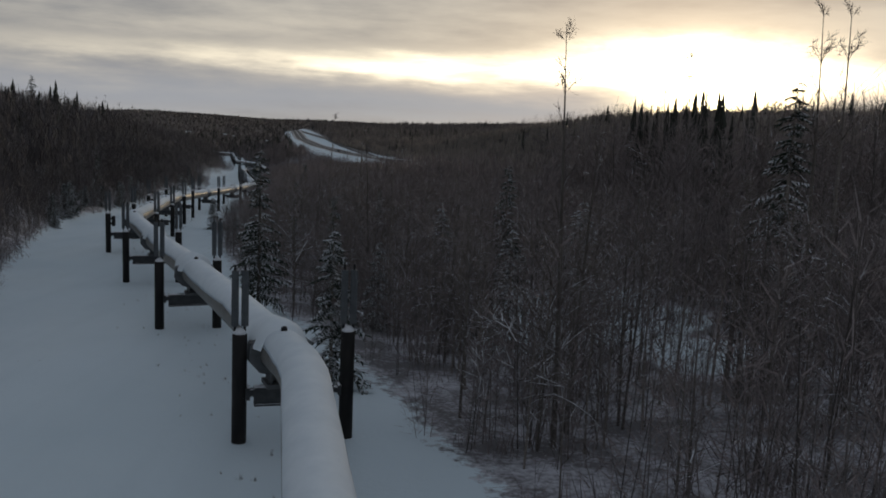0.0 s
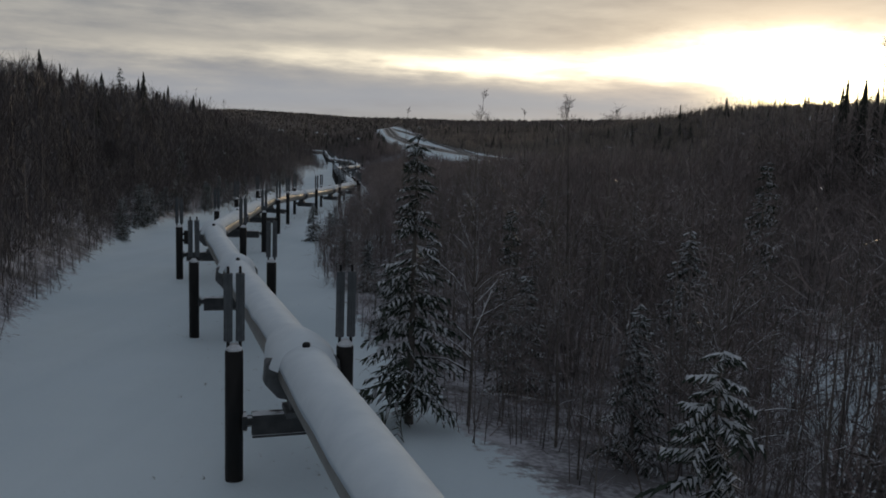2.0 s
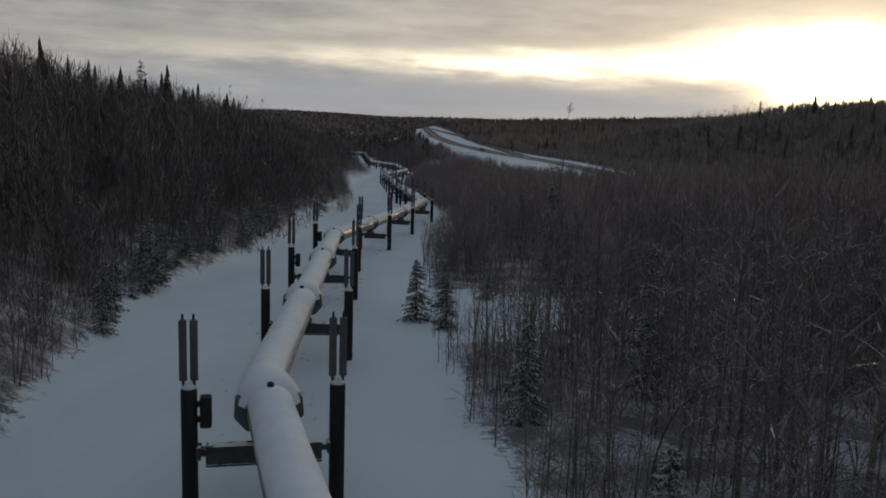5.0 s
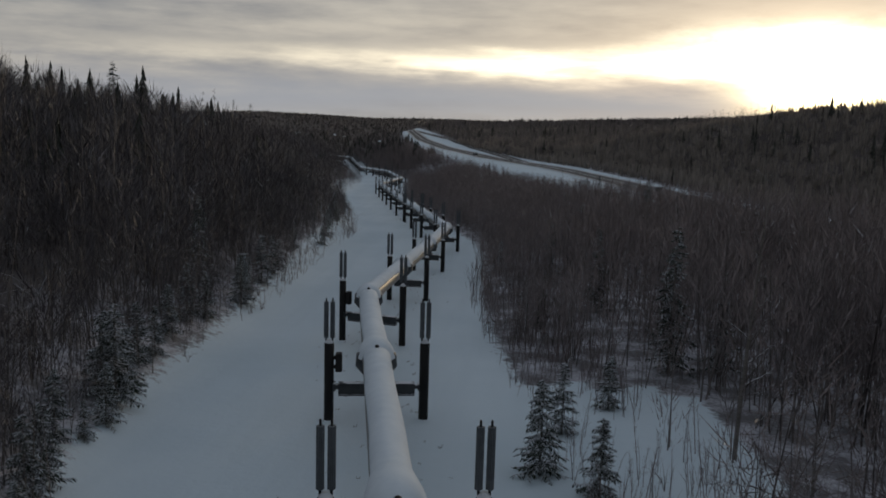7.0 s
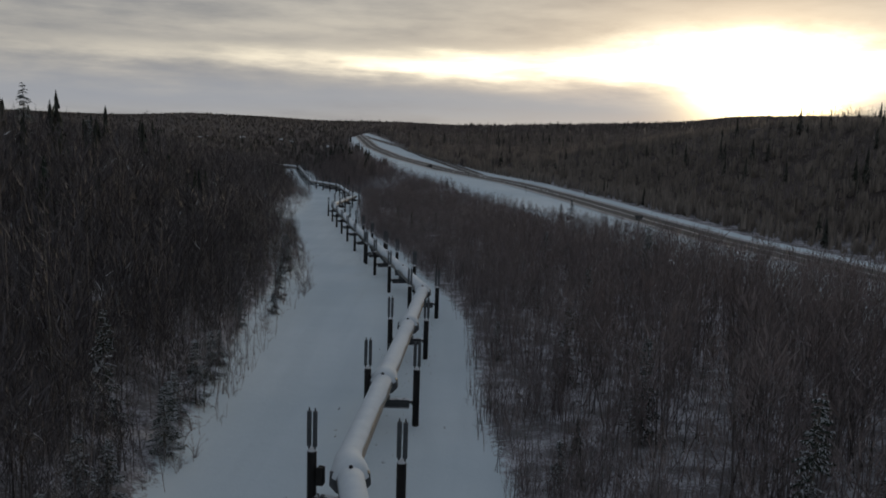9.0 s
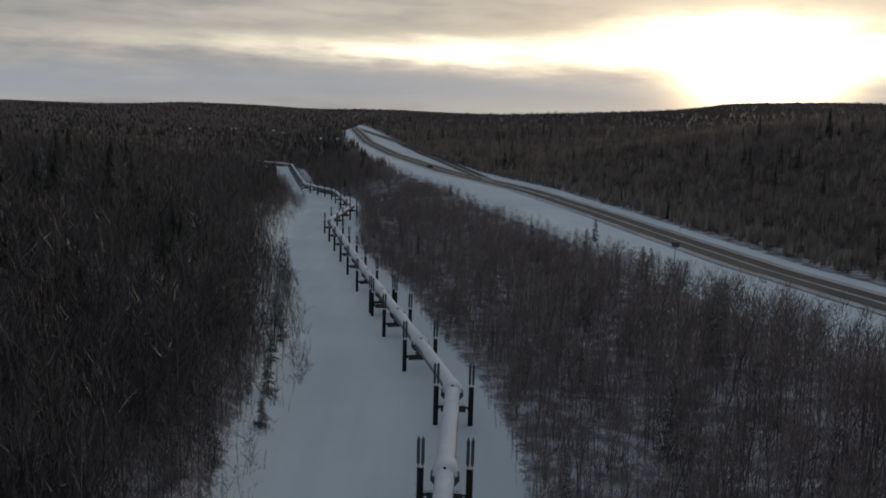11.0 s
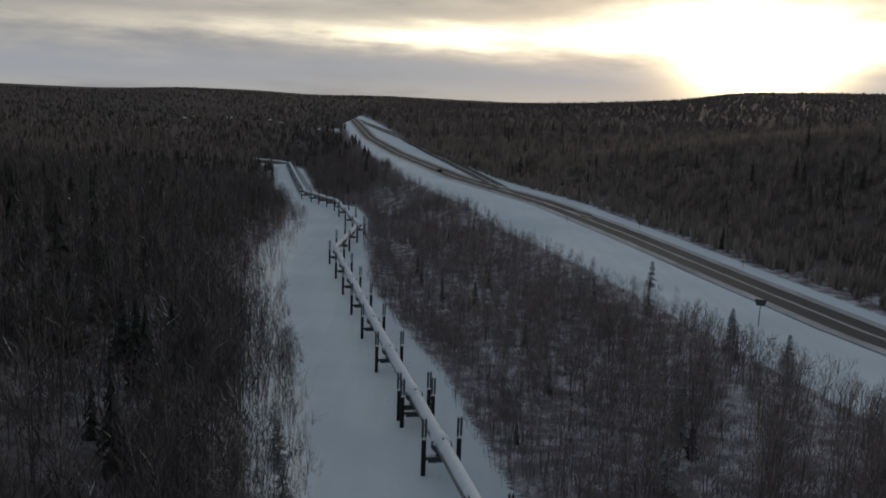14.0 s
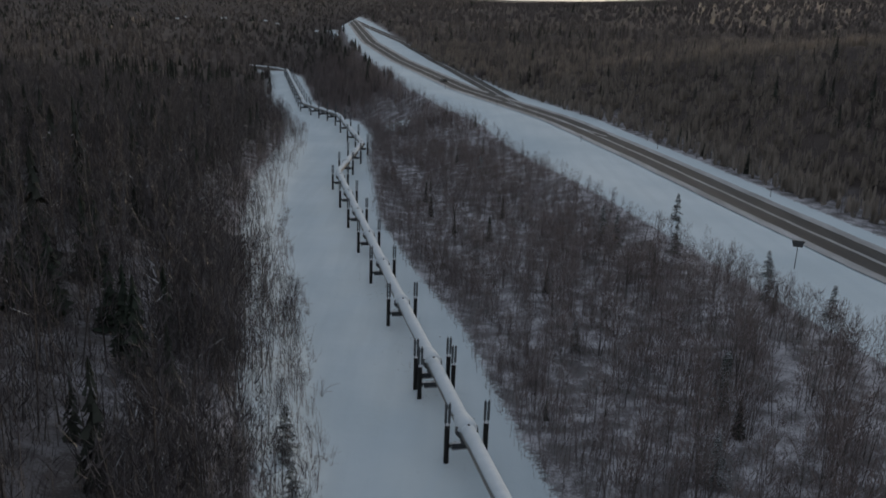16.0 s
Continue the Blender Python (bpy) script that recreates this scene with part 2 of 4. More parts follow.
    bm.free()
    me.materials.append(mat)
    if smooth:
        me.polygons.foreach_set("use_smooth", [True] * len(me.polygons))
    ob = new(name, me)
    ob.parent = parent
    if label:
        ob["label"] = label
    return ob


def box(bm, x0, x1, y0, y1, z0, z1, bevel=0.0, m=None):
    made = bmesh.ops.create_cube(bm, size=1.0)["verts"]
    for v in made:
        v.co = Vector(((x0 + x1) / 2 + v.co.x * (x1 - x0), (y0 + y1) / 2 + v.co.y * (y1 - y0), (z0 + z1) / 2 + v.co.z * (z1 - z0)))
    if bevel:
        bmesh.ops.bevel(bm, geom=list({e for v in made for e in v.link_edges}), offset=bevel, segments=2, affect="EDGES")
    if m:
        bmesh.ops.transform(bm, matrix=m, verts=made)


def tube(bm, rings, sides=12, caps=True):
    """rings: (x, y, z, radius) along an upright or leaning axis; the cross-section lies level."""
    rows = []
    for x, y, z, r in rings:
        rows.append([bm.verts.new((x + r * math.cos(2 * math.pi * i / sides), y + r * math.sin(2 * math.pi * i / sides), z)) for i in range(sides)])
    for a, b in zip(rows, rows[1:]):
        for i in range(sides):
            bm.faces.new((a[i], a[(i + 1) % sides], b[(i + 1) % sides], b[i]))
    if caps:
        bm.faces.new(rows[0][::-1])
        bm.faces.new(rows[-1])

# ---- the lie of the land ----
# height along the cleared strip
LINE_Y = [-400, -60, 0, 33, 51.6, 71, 88, 107, 125.4, 142.5, 181, 199, 217, 233.4, 248.4, 268.3, 360, 405, 470, 600, 800, 1400, 2000]
LINE_Z = [8.0, 6.5, 4.6, 3.4, 2.6, 1.2, 0.5, -0.6, -1.5, -2.7, -4.4, -4.9, -5.7, -6.6, -7.3, -8.5, -12.3, -13.7, -15.6, -18.8, -22.0, -27.0, -20.0]
# edges of the cleared strip
LEFT_Y = [-100, 25, 59.5, 72.6, 81, 100, 116.6, 126, 146.5, 191, 218, 229, 240, 256, 272, 292.5, 322, 361, 411, 459, 497, 523, 674, 700]
LEFT_X = [-8, -13, -22.2, -27, -29.6, -35.7, -40.2, -41.6, -43.3, -46.2, -47, -48.5, -50.8, -53.6, -56.7, -61.7, -67.9, -73, -76.5, -82.7, -93, -105, -132, -146]
RIGHT_Y = [-100, 32, 36, 41, 53, 58.5, 67.4, 79.2, 98, 117, 133, 146, 166, 196, 212, 231.5, 245.6, 269.4, 294, 329, 386, 450, 485, 505, 672, 700]
RIGHT_X = [13, 2.1, 0.6, -0.7, -4.5, -7.1, -10.3, -13.9, -19.2, -22, -24.4, -26, -27.4, -27.4, -29.3, -32.7, -35.1, -38.2, -44.6, -52.2, -58.2, -62.3, -69, -86, -118, -130]
# the highway: centre and height by distance
ROAD_Y = [-300, 0, 200, 290, 331, 376, 443, 521, 660, 787, 1094, 1301, 1340, 1600]
ROAD_X = [148, 88, 48, 30, 22, 13.5, -0.5, -28, -60, -86, -128, -162, -169, -210]
ROAD_Z = [8, 3.0, -4, -6.4, -6.5, -6.5, -6.7, -7, -7.5, -6, -3, -1, -0.8, -4]


def smooth_step(v, lo, hi):
    s = np.clip((v - lo) / (hi - lo), 0, 1)
    return s * s * (3 - 2 * s)


def waves(x, y, size, seed):
    """Cheap smooth unevenness between about -1 and 1."""
    r = np.random.RandomState(seed)
    total = 0
    for _ in range(6):
        a, k, p = r.uniform(0, 6.28), r.uniform(0.6, 1.6) * 6.28 / size, r.uniform(0, 6.28)
        total = total + np.sin((x * np.cos(a) + y * np.sin(a)) * k + p)
    return total / 3.2


def land(x, y):
    x, y = np.asarray(x, float), np.asarray(y, float)
    line, left, right = np.interp(y, LINE_Y, LINE_Z), np.interp(y, LEFT_Y, LEFT_X), np.interp(y, RIGHT_Y, RIGHT_X)
    road_x, road_z = np.interp(y, ROAD_Y, ROAD_X), np.interp(y, ROAD_Y, ROAD_Z)
    dl, dr, de = np.maximum(left - x, 0), np.maximum(x - right, 0), x - road_x
    near = 1 - smooth_step(y, 320, 560)
    z = line + near * 16.0 * (1 - np.exp(-dl / 34)) + (1 - near) * 6.0 * (1 - np.exp(-dl / 120))
    # towards the highway and past it
    span = np.maximum(road_x - 14 - right, 4)
    f = smooth_step(dr / span, 0.15, 1.0)
    z = np.where(x > right, line * (1 - f) + road_z * f, z)
    z = z + np.where(de > 12, 0.045 * np.clip(de - 12, 0, 900), 0)
    # wooded ridge that runs along the far side of the highway
    z = z + 22.0 * smooth_step(de, 18, 120) * (1 - smooth_step(y, 430, 660)) * (x > right)
    # unevenness in the woods
    wood = np.clip(np.maximum(dl, dr) / 12, 0, 1) * np.clip((np.abs(de) - 14) / 10, 0, 1)
    z = z + wood * 0.7 * waves(x, y, 45, 3) + 0.05 * waves(x, y, 9, 4)
    # far hills
    r = np.hypot(x + 40, y - 100)
    bearing = np.degrees(np.arctan2(x + 40, y - 100))
    crest = np.interp(bearing, [-60, -26, -20, -16.5, -11.6, -8, -2.7, 0.5, 4.8, 10, 15.5, 19, 25, 40, 60], [6, 0, -3, 10, 6, -2, 2, -2, -8, 2, 22, 50, 56, 60, 60])
    far = smooth_step(r, 1250, 2700)
    z = z * (1 - far) + far * (crest + 1.5 * waves(x, y, 700, 7))
    return z


def steps(fine_lo, fine_hi, fine, lo, hi, growth=1.13):
    mid = list(np.arange(fine_lo, fine_hi + 0.01, fine))
    up, d = [], fine
    v = fine_hi
    while v < hi:
        d = min(d * growth, 120)
        v += d
        up.append(v)
    down, d, v = [], fine, fine_lo
    while v > lo:
        d = min(d * growth, 120)
        v -= d
        down.append(v)
    return np.array(down[::-1] + mid + up)


GX, GY = steps(-130, 60, 2.0, -3300, 3300), steps(-30, 560, 2.0, -900, 3700, 1.06)
XX, YY = np.meshgrid(GX, GY)
GZ = land(XX, YY)


def ground_z(x, y):
    """Height of the ground sheet itself."""
    x, y = np.atleast_1d(np.asarray(x, float)), np.atleast_1d(np.asarray(y, float))
    i = np.clip(np.searchsorted(GX, x) - 1, 0, len(GX) - 2)
    j = np.clip(np.searchsorted(GY, y) - 1, 0, len(GY) - 2)
    u, v = (x - GX[i]) / (GX[i + 1] - GX[i]), (y - GY[j]) / (GY[j + 1] - GY[j])
    return GZ[j, i] * (1 - u) * (1 - v) + GZ[j, i + 1] * u * (1 - v) + GZ[j + 1, i] * (1 - u) * v + GZ[j + 1, i + 1] * u * v


def gz(x, y):
    return float(ground_z(x, y)[0])


def strips(x, y):
    """How deep a place lies in the woods: metres from the nearest cleared edge, negative in the open."""
    left, right = np.interp(y, LEFT_Y, LEFT_X), np.interp(y, RIGHT_Y, RIGHT_X)
    de = x - np.interp(y, ROAD_Y, ROAD_X)
    wide_l = np.interp(y, [300, 350, 420, 560, 820, 1260], [25, 27, 26, 19, 13, 10])
    wide_r = np.interp(y, [300, 420, 560, 820, 1000, 1260], [10, 11, 17, 22, 20, 11])
    out = np.where((x > left) & (x < right) & (y < 712), -np.minimum(x - left, right - x), np.where(x <= left, left - x, x - right))
    out = np.where(y >= 712, 50.0, out)
    from_road = np.where(de < 0, -de - wide_l, de - wide_r)
    out = np.where((y < 1320), np.minimum(out, from_road), out)
    hole = np.hypot((x + 54) / 5.0, (y - 471) / 8.0) - 1
    return np.minimum(out, hole * 9)


def clearing(x, y):
    """Below 1 inside the open snowy pocket beside the strip."""
    return np.hypot((x + 18.5) / 5.5, (y - 125) / 12) + 0.25 * waves(x, y, 9.0, 33)


def glade(x, y):
    """Below 1 in the thinly stocked snowy glade deeper in the woods."""
    return np.hypot((x - 13) / 8.5, (y - 63) / 17) + 0.3 * waves(x, y, 10.0, 34)


# ---- ground ----
depth = strips(XX, YY)
idx = np.arange(XX.size).reshape(XX.shape)
a, b, c, d = idx[:-1, :-1].ravel(), idx[:-1, 1:].ravel(), idx[1:, 1:].ravel(), idx[1:, :-1].ravel()
tri = np.concatenate([np.stack([a, b, c], 1), np.stack([a, c, d], 1)])
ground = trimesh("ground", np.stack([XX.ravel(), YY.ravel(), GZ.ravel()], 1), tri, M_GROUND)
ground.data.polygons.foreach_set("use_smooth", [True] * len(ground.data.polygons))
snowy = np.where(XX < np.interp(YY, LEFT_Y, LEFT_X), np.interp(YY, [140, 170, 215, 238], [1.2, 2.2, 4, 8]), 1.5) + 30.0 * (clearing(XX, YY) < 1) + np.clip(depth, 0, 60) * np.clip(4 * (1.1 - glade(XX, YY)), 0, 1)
# the bank left of the strip is darkened too, for shade under its woods
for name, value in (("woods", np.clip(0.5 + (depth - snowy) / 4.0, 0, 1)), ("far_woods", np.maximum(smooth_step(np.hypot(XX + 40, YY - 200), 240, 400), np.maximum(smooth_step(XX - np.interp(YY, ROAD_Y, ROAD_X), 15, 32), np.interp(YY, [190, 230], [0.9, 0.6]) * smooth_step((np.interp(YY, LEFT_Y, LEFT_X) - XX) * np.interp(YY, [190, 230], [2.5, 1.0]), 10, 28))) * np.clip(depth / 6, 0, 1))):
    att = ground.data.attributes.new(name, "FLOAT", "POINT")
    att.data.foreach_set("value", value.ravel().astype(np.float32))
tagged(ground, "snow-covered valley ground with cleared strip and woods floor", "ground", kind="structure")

# ---- highway ----


def ribbon(name, centre, lo, hi, lift, mat, parent=None):
    """A strip on the ground between two offsets from a line of (x, y)."""
    verts, faces = [], []
    pts = np.array(centre)
    t = np.gradient(pts, axis=0)
    t /= np.linalg.norm(t, axis=1)[:, None]
    side = np.stack([t[:, 1], -t[:, 0]], 1)
    cols = np.linspace(lo, hi, 4)
    for p, s in zip(pts, side):
        for c in cols:
            q = p + s * c
            verts.append((q[0], q[1], gz(*q) + lift))
    for i in range(len(pts) - 1):
        for j in range(3):
            faces.append((i * 4 + j, i * 4 + j + 1, i * 4 + j + 5, i * 4 + j + 4))
    return solid(name, verts, faces, mat, parent, True)


ry = np.concatenate([np.arange(40, 640, 4.0), np.arange(640, 1310, 8.0)])
main_line = np.stack([np.interp(ry, ROAD_Y, ROAD_X), ry], 1)
for _ in range(3):
    main_line[1:-1] = (main_line[:-2] + main_line[1:-1] * 2 + main_line[2:]) / 4
highway = tagged(ribbon("road", main_line, -4.9, 4.9, 0.14, M_ASPHALT), "two-lane asphalt highway with packed snow strips", "road", kind="structure")
ribbon("centre_snow", main_line, -0.42, 0.42, 0.17, M_SLUSH, highway)
ribbon("edge_snow", main_line, 4.2, 6.4, 0.16, M_SLUSH, highway)
ribbon("edge_snow", main_line, -6.4, -4.2, 0.16, M_SLUSH, highway)
side_y = [410, 470, 545, 612, 720, 825, 976, 1100, 1240, 1310]
side_x = [8.5, -10.5, -21, -31.2, -50, -69.3, -101.6, -127, -151.5, -164]
sy = np.arange(410, 1305, 7.0)
side_line = np.stack([np.interp(sy, side_y, side_x), sy], 1)
for _ in range(4):
    side_line[1:-1] = (side_line[:-2] + side_line[1:-1] * 2 + side_line[2:]) / 4
lane_road = tagged(ribbon("road", side_line, -3.6, 3.6, 0.15, M_ASPHALT), "parallel asphalt carriageway beyond a snowy median", "road", kind="structure")
ribbon("centre_snow", side_line, -0.3, 0.3, 0.18, M_SLUSH, lane_road)

# ---- pipeline ----
NODES = [(6.6, -30), (2.4, 0), (-2.15, 33.2), (-24.5, 91), (-33.8, 145.5), (-31.3, 200.5), (-62.8, 364.5),
         (-61, 411), (-75, 478), (-92, 511), (-126, 677), (-135.5, 691), (-152, 697)]
PIPE_R, PIPE_UP = 0.66, 3.02


def pipe_line():
    pts = []
    for i, p in enumerate(NODES):
        p = np.array(p, float)
        if 0 < i < len(NODES) - 1:
            a, b = np.array(NODES[i - 1], float), np.array(NODES[i + 1], float)
            ua, ub = (a - p) / np.linalg.norm(a - p), (b - p) / np.linalg.norm(b - p)
            for s in np.linspace(0, 1, 7):
                q = (1 - s) ** 2 * (p + ua * 2.2) + 2 * s * (1 - s) * p + s * s * (p + ub * 2.2)
                pts.append(q)
        else:
            pts.append(p)
    fine = [pts[0]]
    for a, b in zip(pts, pts[1:]):
        n = max(1, int(np.linalg.norm(b - a) / 1.5))
        fine += [a + (b - a) * k / n for k in range(1, n + 1)]
    return np.array(fine)


PL = pipe_line()
PS = np.concatenate([[0], np.cumsum(np.linalg.norm(np.diff(PL, axis=0), axis=1))])
pz = np.array([np.interp(p[1], LINE_Y, LINE_Z) if p[0] > -136 else gz(*p) for p in PL])
for _ in range(60):
    pz[1:-1] = (pz[:-2] + 2 * pz[1:-1] + pz[2:]) / 4
PZ = pz + PIPE_UP


def on_pipe(s):
    """Place, heading and axis height at a distance along the pipe."""
    x, y, z = np.interp(s, PS, PL[:, 0]), np.interp(s, PS, PL[:, 1]), np.interp(s, PS, PZ)
    x0, y0 = np.interp(s - 1.5, PS, PL[:, 0]), np.interp(s - 1.5, PS, PL[:, 1])
    x1, y1 = np.interp(s + 1.5, PS, PL[:, 0]), np.interp(s + 1.5, PS, PL[:, 1])
    return x, y, z, math.atan2(-(x1 - x0), y1 - y0)


def along(y):
    return float(np.interp(y, PL[:, 1], PS))


def sweep(name, s0, s1, profile, mat, parent, closed=True, wobble=0.0, seed=0):
    """A cross-section of (angle from the top, radius) swept along the pipe."""
    r = np.random.RandomState(seed)
    stations = [s0] + [s for s in PS if s0 + 0.3 < s < s1 - 0.3] + [s1]
    verts, faces, n = [], [], len(profile)
    drift = 0.0
    for s in stations:
        x, y, z, h = on_pipe(s)
        drift = 0.7 * drift + r.uniform(-1, 1) * wobble
        for k, (ang, rad) in enumerate(profile):
            g = radians(ang * (1 + (drift if ang > 0 else -drift * 0.8) if wobble else 1))
            o = rad * math.sin(g)
            verts.append((x + o * math.cos(h), y + o * math.sin(h), z + rad * math.cos(g)))
    for i in range(len(stations) - 1):
        for k in range(n if closed else n - 1):
            a, b = i * n + k, i * n + (k + 1) % n
            faces.append((a, b, b + n, a + n))
    faces += [tuple(range(n))[::-1], tuple(range((len(stations) - 1) * n, len(stations) * n))]
    return solid(name, verts, faces, mat, parent, True)


ROUND = [(-180 + 15 * k, PIPE_R) for k in range(24)]
CRUST = [(a, PIPE_R + 0.005 + 0.085 * max(0.0, 1 - (abs(a) / 74.0) ** 4)) for a in range(-74, 75, 12)] + [(a, PIPE_R - 0.05) for a in (60, 20, -20, -60)]

BENT_Y = [-2, 16.5, 36.0, 53.1, 71.4, 88.6, 107, 124.9, 143.3, 161.2, 180.8, 199.3, 217.4, 234.5, 249.8, 269.6, 287.5, 304.5, 322, 339.5, 358.5, 378, 394, 410,
          433, 454, 471.5, 484, 492, 500, 511, 526, 543, 560, 577, 594, 611, 628, 645, 662, 677]
# supports that stand off the pipe's own line: centre x, turn in degrees, width
STAND = {36.0: (-2.75, 13, 3.38), 53.1: (-10.15, 20, 2.85), 71.4: (-17.1, 15, 3.6), 88.6: (-23.7, 17, 4.2), 107: (-27.0, 7, 4.2), 124.9: (-30.25, 9, 4.55),
         143.3: (-33.15, -14, 4.5), 161.2: (-32.5, 1, 3.35), 180.8: (-32.2, -2, 3.3), 199.3: (-31.25, -3, 3.1)}
BENT_S = [along(y) for y in BENT_Y]
pipeline = tagged(new("pipeline"), "large elevated steel pipeline capped with snow over the strip", "pipeline")
cuts = [0.0] + [s for s in BENT_S if s > 1] + [float(PS[-1])]
for i, (s0, s1) in enumerate(zip(cuts, cuts[1:])):
    sweep("pipe_section", s0, s1, ROUND, M_PIPE, pipeline)
    snow_on = sweep("snow_cap", s0, s1, CRUST, M_CAP, pipeline, wobble=0.10, seed=i)
    snow_on["label"] = "wind-packed snow along the top of the pipe"


# ---- vertical supports with heat pipes ----
def make_support(width, bumper, far, rise):
    """Two posts with finned heat pipes, a crossbeam and a saddle; local y runs along the pipe, z = 0 on the ground."""
    thing = new("pipe_support")
    tagged(thing, "black steel post pair with grey finned heat pipes and crossbeam", "pipe support", "supports along the pipeline")
    sides = 8 if far else 16
    for sx in (-1, 1):
        x = sx * width / 2
        bm = bmesh.new()
        tube(bm, [(x, 0, -0.6, 0.23), (x, 0, 3.55 + rise, 0.23), (x, 0, 3.60 + rise, 0.215)], sides)
        post = part("post", bm, M_POST, thing, smooth=not far)
        bm = bmesh.new()
        tube(bm, [(x, 0, 3.60 + rise, 0.2), (x, 0, 3.66 + rise, 0.2), (x, 0, 3.76 + rise, 0.10)], sides)
        part("snow_top", bm, M_COLLAR, post, "white frosted cap of the post")
        for k in (-1, 1):
            bm = bmesh.new()
            cx = x + 0.15 * k
            ribs = 6 if far else 14
            ring = []
            for i in range(ribs * 2):
                g, rad = math.pi * i / ribs, (0.112 if i % 2 else 0.092)
                ring.append((cx + rad * math.cos(g), rad * math.sin(g)))
            lo = [bm.verts.new((px, py, 3.84 + rise)) for px, py in ring]
            hi = [bm.verts.new((px, py, 5.58 + rise)) for px, py in ring]
            for i in range(len(ring)):
                j = (i + 1) % len(ring)
                bm.faces.new((lo[i], lo[j], hi[j], hi[i]))
            bm.faces.new(lo[::-1])
            bm.faces.new(hi)
            fin = part("heat_pipe", bm, M_FIN, post, "grey aluminium finned heat pipe")
            bm = bmesh.new()
            tube(bm, [(cx, 0, 5.56 + rise, 0.034), (cx, 0, 5.74 + rise, 0.034), (cx, 0, 5.76 + rise, 0.02)], 8)
            part("rod", bm, M_ROD, post)
            bm = bmesh.new()
            tube(bm, [(cx, 0, 3.5 + rise, 0.04), (cx, 0, 3.86 + rise, 0.04)], 8)
            part("neck", bm, M_ROD, post)
        bm = bmesh.new()
        box(bm, x - sx * 0.52, x - sx * 0.16, -0.11, 0.11, 1.60, 1.78, 0.02)
        box(bm, x - sx * 0.30, x - sx * 0.20, -0.20, 0.20, 1.52, 1.86, 0.02)
        part("bracket", bm, M_BEAM, thing)
        if bumper and sx < 0:
            bm = bmesh.new()
            box(bm, x + 0.30, x + 0.62, -0.2, 0.2, 2.45, 3.35, 0.03)
            box(bm, x + 0.18, x + 0.32, -0.08, 0.08, 3.05, 3.2)
            box(bm, x + 0.18, x + 0.32, -0.08, 0.08, 2.6, 2.75)
            part("bumper_box", bm, M_POST, thing, "black steel bumper box on the post")
    half = width / 2 - 0.45
    bm = bmesh.new()
    box(bm, -half, half, -0.19, 0.19, 1.28, 1.34, 0.0)
    box(bm, -half, half, -0.19, 0.19, 1.82, 1.88, 0.0)
    box(bm, -half, half, -0.14, 0.14, 1.34, 1.82, 0.0)
    part("crossbeam", bm, M_BEAM, thing)
    return thing


def make_clamp():
    """Saddle, split collar with flared guard plates and the snow that bulges over it; local y runs along the pipe."""
    thing = tagged(new("pipe_clamp"), "grey steel clamp and saddle under bulging snow on the pipe", "pipe clamp", "clamps along the pipeline")
    bm = bmesh.new()
    bmesh.ops.create_cube(bm, size=1.0, matrix=Matrix.Translation((0, 0, 1.95)) @ Matrix.Diagonal((0.9, 0.9, 0.14, 1)))
    box(bm, -0.34, -0.26, -0.35, 0.35, 2.0, 2.62)
    box(bm, 0.26, 0.34, -0.35, 0.35, 2.0, 2.62)
    box(bm, -0.3, 0.3, -0.05, 0.05, 2.0, 2.5)
    part("saddle", bm, M_CLAMP, thing)
    # clamp: a split polygonal collar standing off the jacket, with flared guard plates
    for sx in (-1, 1):
        bm = bmesh.new()
        ring = [(20, 0.80), (50, 0.86), (75, 0.98), (105, 1.02), (135, 0.92), (160, 0.80)]
        for yy in (-0.22, 0.22):
            for g, rad in ring:
                bm.verts.new((sx * rad * math.sin(radians(g)), yy * (1.0 if g > 40 else 1.6), PIPE_UP + rad * math.cos(radians(g))))
            for g, rad in ring:
                bm.verts.new((sx * 0.66 * math.sin(radians(g)), yy, PIPE_UP + 0.66 * math.cos(radians(g))))
        bm.verts.ensure_lookup_table()
        v, n = bm.verts, len(ring)
        for i in range(n - 1):
            bm.faces.new((v[i], v[i + 1], v[2 * n + i + 1], v[2 * n + i]))
            bm.faces.new((v[i], v[n + i], v[n + i + 1], v[i + 1]))
            bm.faces.new((v[2 * n + i], v[2 * n + i + 1], v[3 * n + i + 1], v[3 * n + i]))
        part("clamp_plate", bm, M_CLAMP, thing)
    bm = bmesh.new()
    rows = []
    for yy, rr, lift in ((-0.55, 0.70, 0.0), (-0.32, 0.88, 0.0), (0.25, 0.95, 0.0), (0.8, 0.90, 0.0), (1.5, 0.80, 0.0), (2.2, 0.70, 0.0)):
        rows.append([bm.verts.new((rr * math.sin(radians(g)), yy, PIPE_UP + lift + rr * math.cos(radians(g)))) for g in range(-80, 81, 10)])
    for ra, rb in zip(rows, rows[1:]):
        for i in range(len(ra) - 1):
            bm.faces.new((ra[i], ra[i + 1], rb[i + 1], rb[i]))
    part("clamp_snow", bm, M_CAP, thing, "snow bulging over the clamp", True)
    bm = bmesh.new()
    tube(bm, [(0, -0.62, PIPE_UP + 0.6, 0.10), (0, -0.62, PIPE_UP + 0.86, 0.10), (0, -0.62, PIPE_UP + 0.90, 0.05)], 8)
    part("lug", bm, M_ROD, thing)
    return thing


def place_support(first, s, first_used, stand=None):
    x, y, z, h = on_pipe(s)
    if stand:
        x, h = stand[0], radians(stand[1])
    m = Matrix.Translation((x, y, z - PIPE_UP)) @ Matrix.Rotation(h, 4, "Z")
    if first_used:
        copy_thing(first, m)
    else:
        first.matrix_basis = m


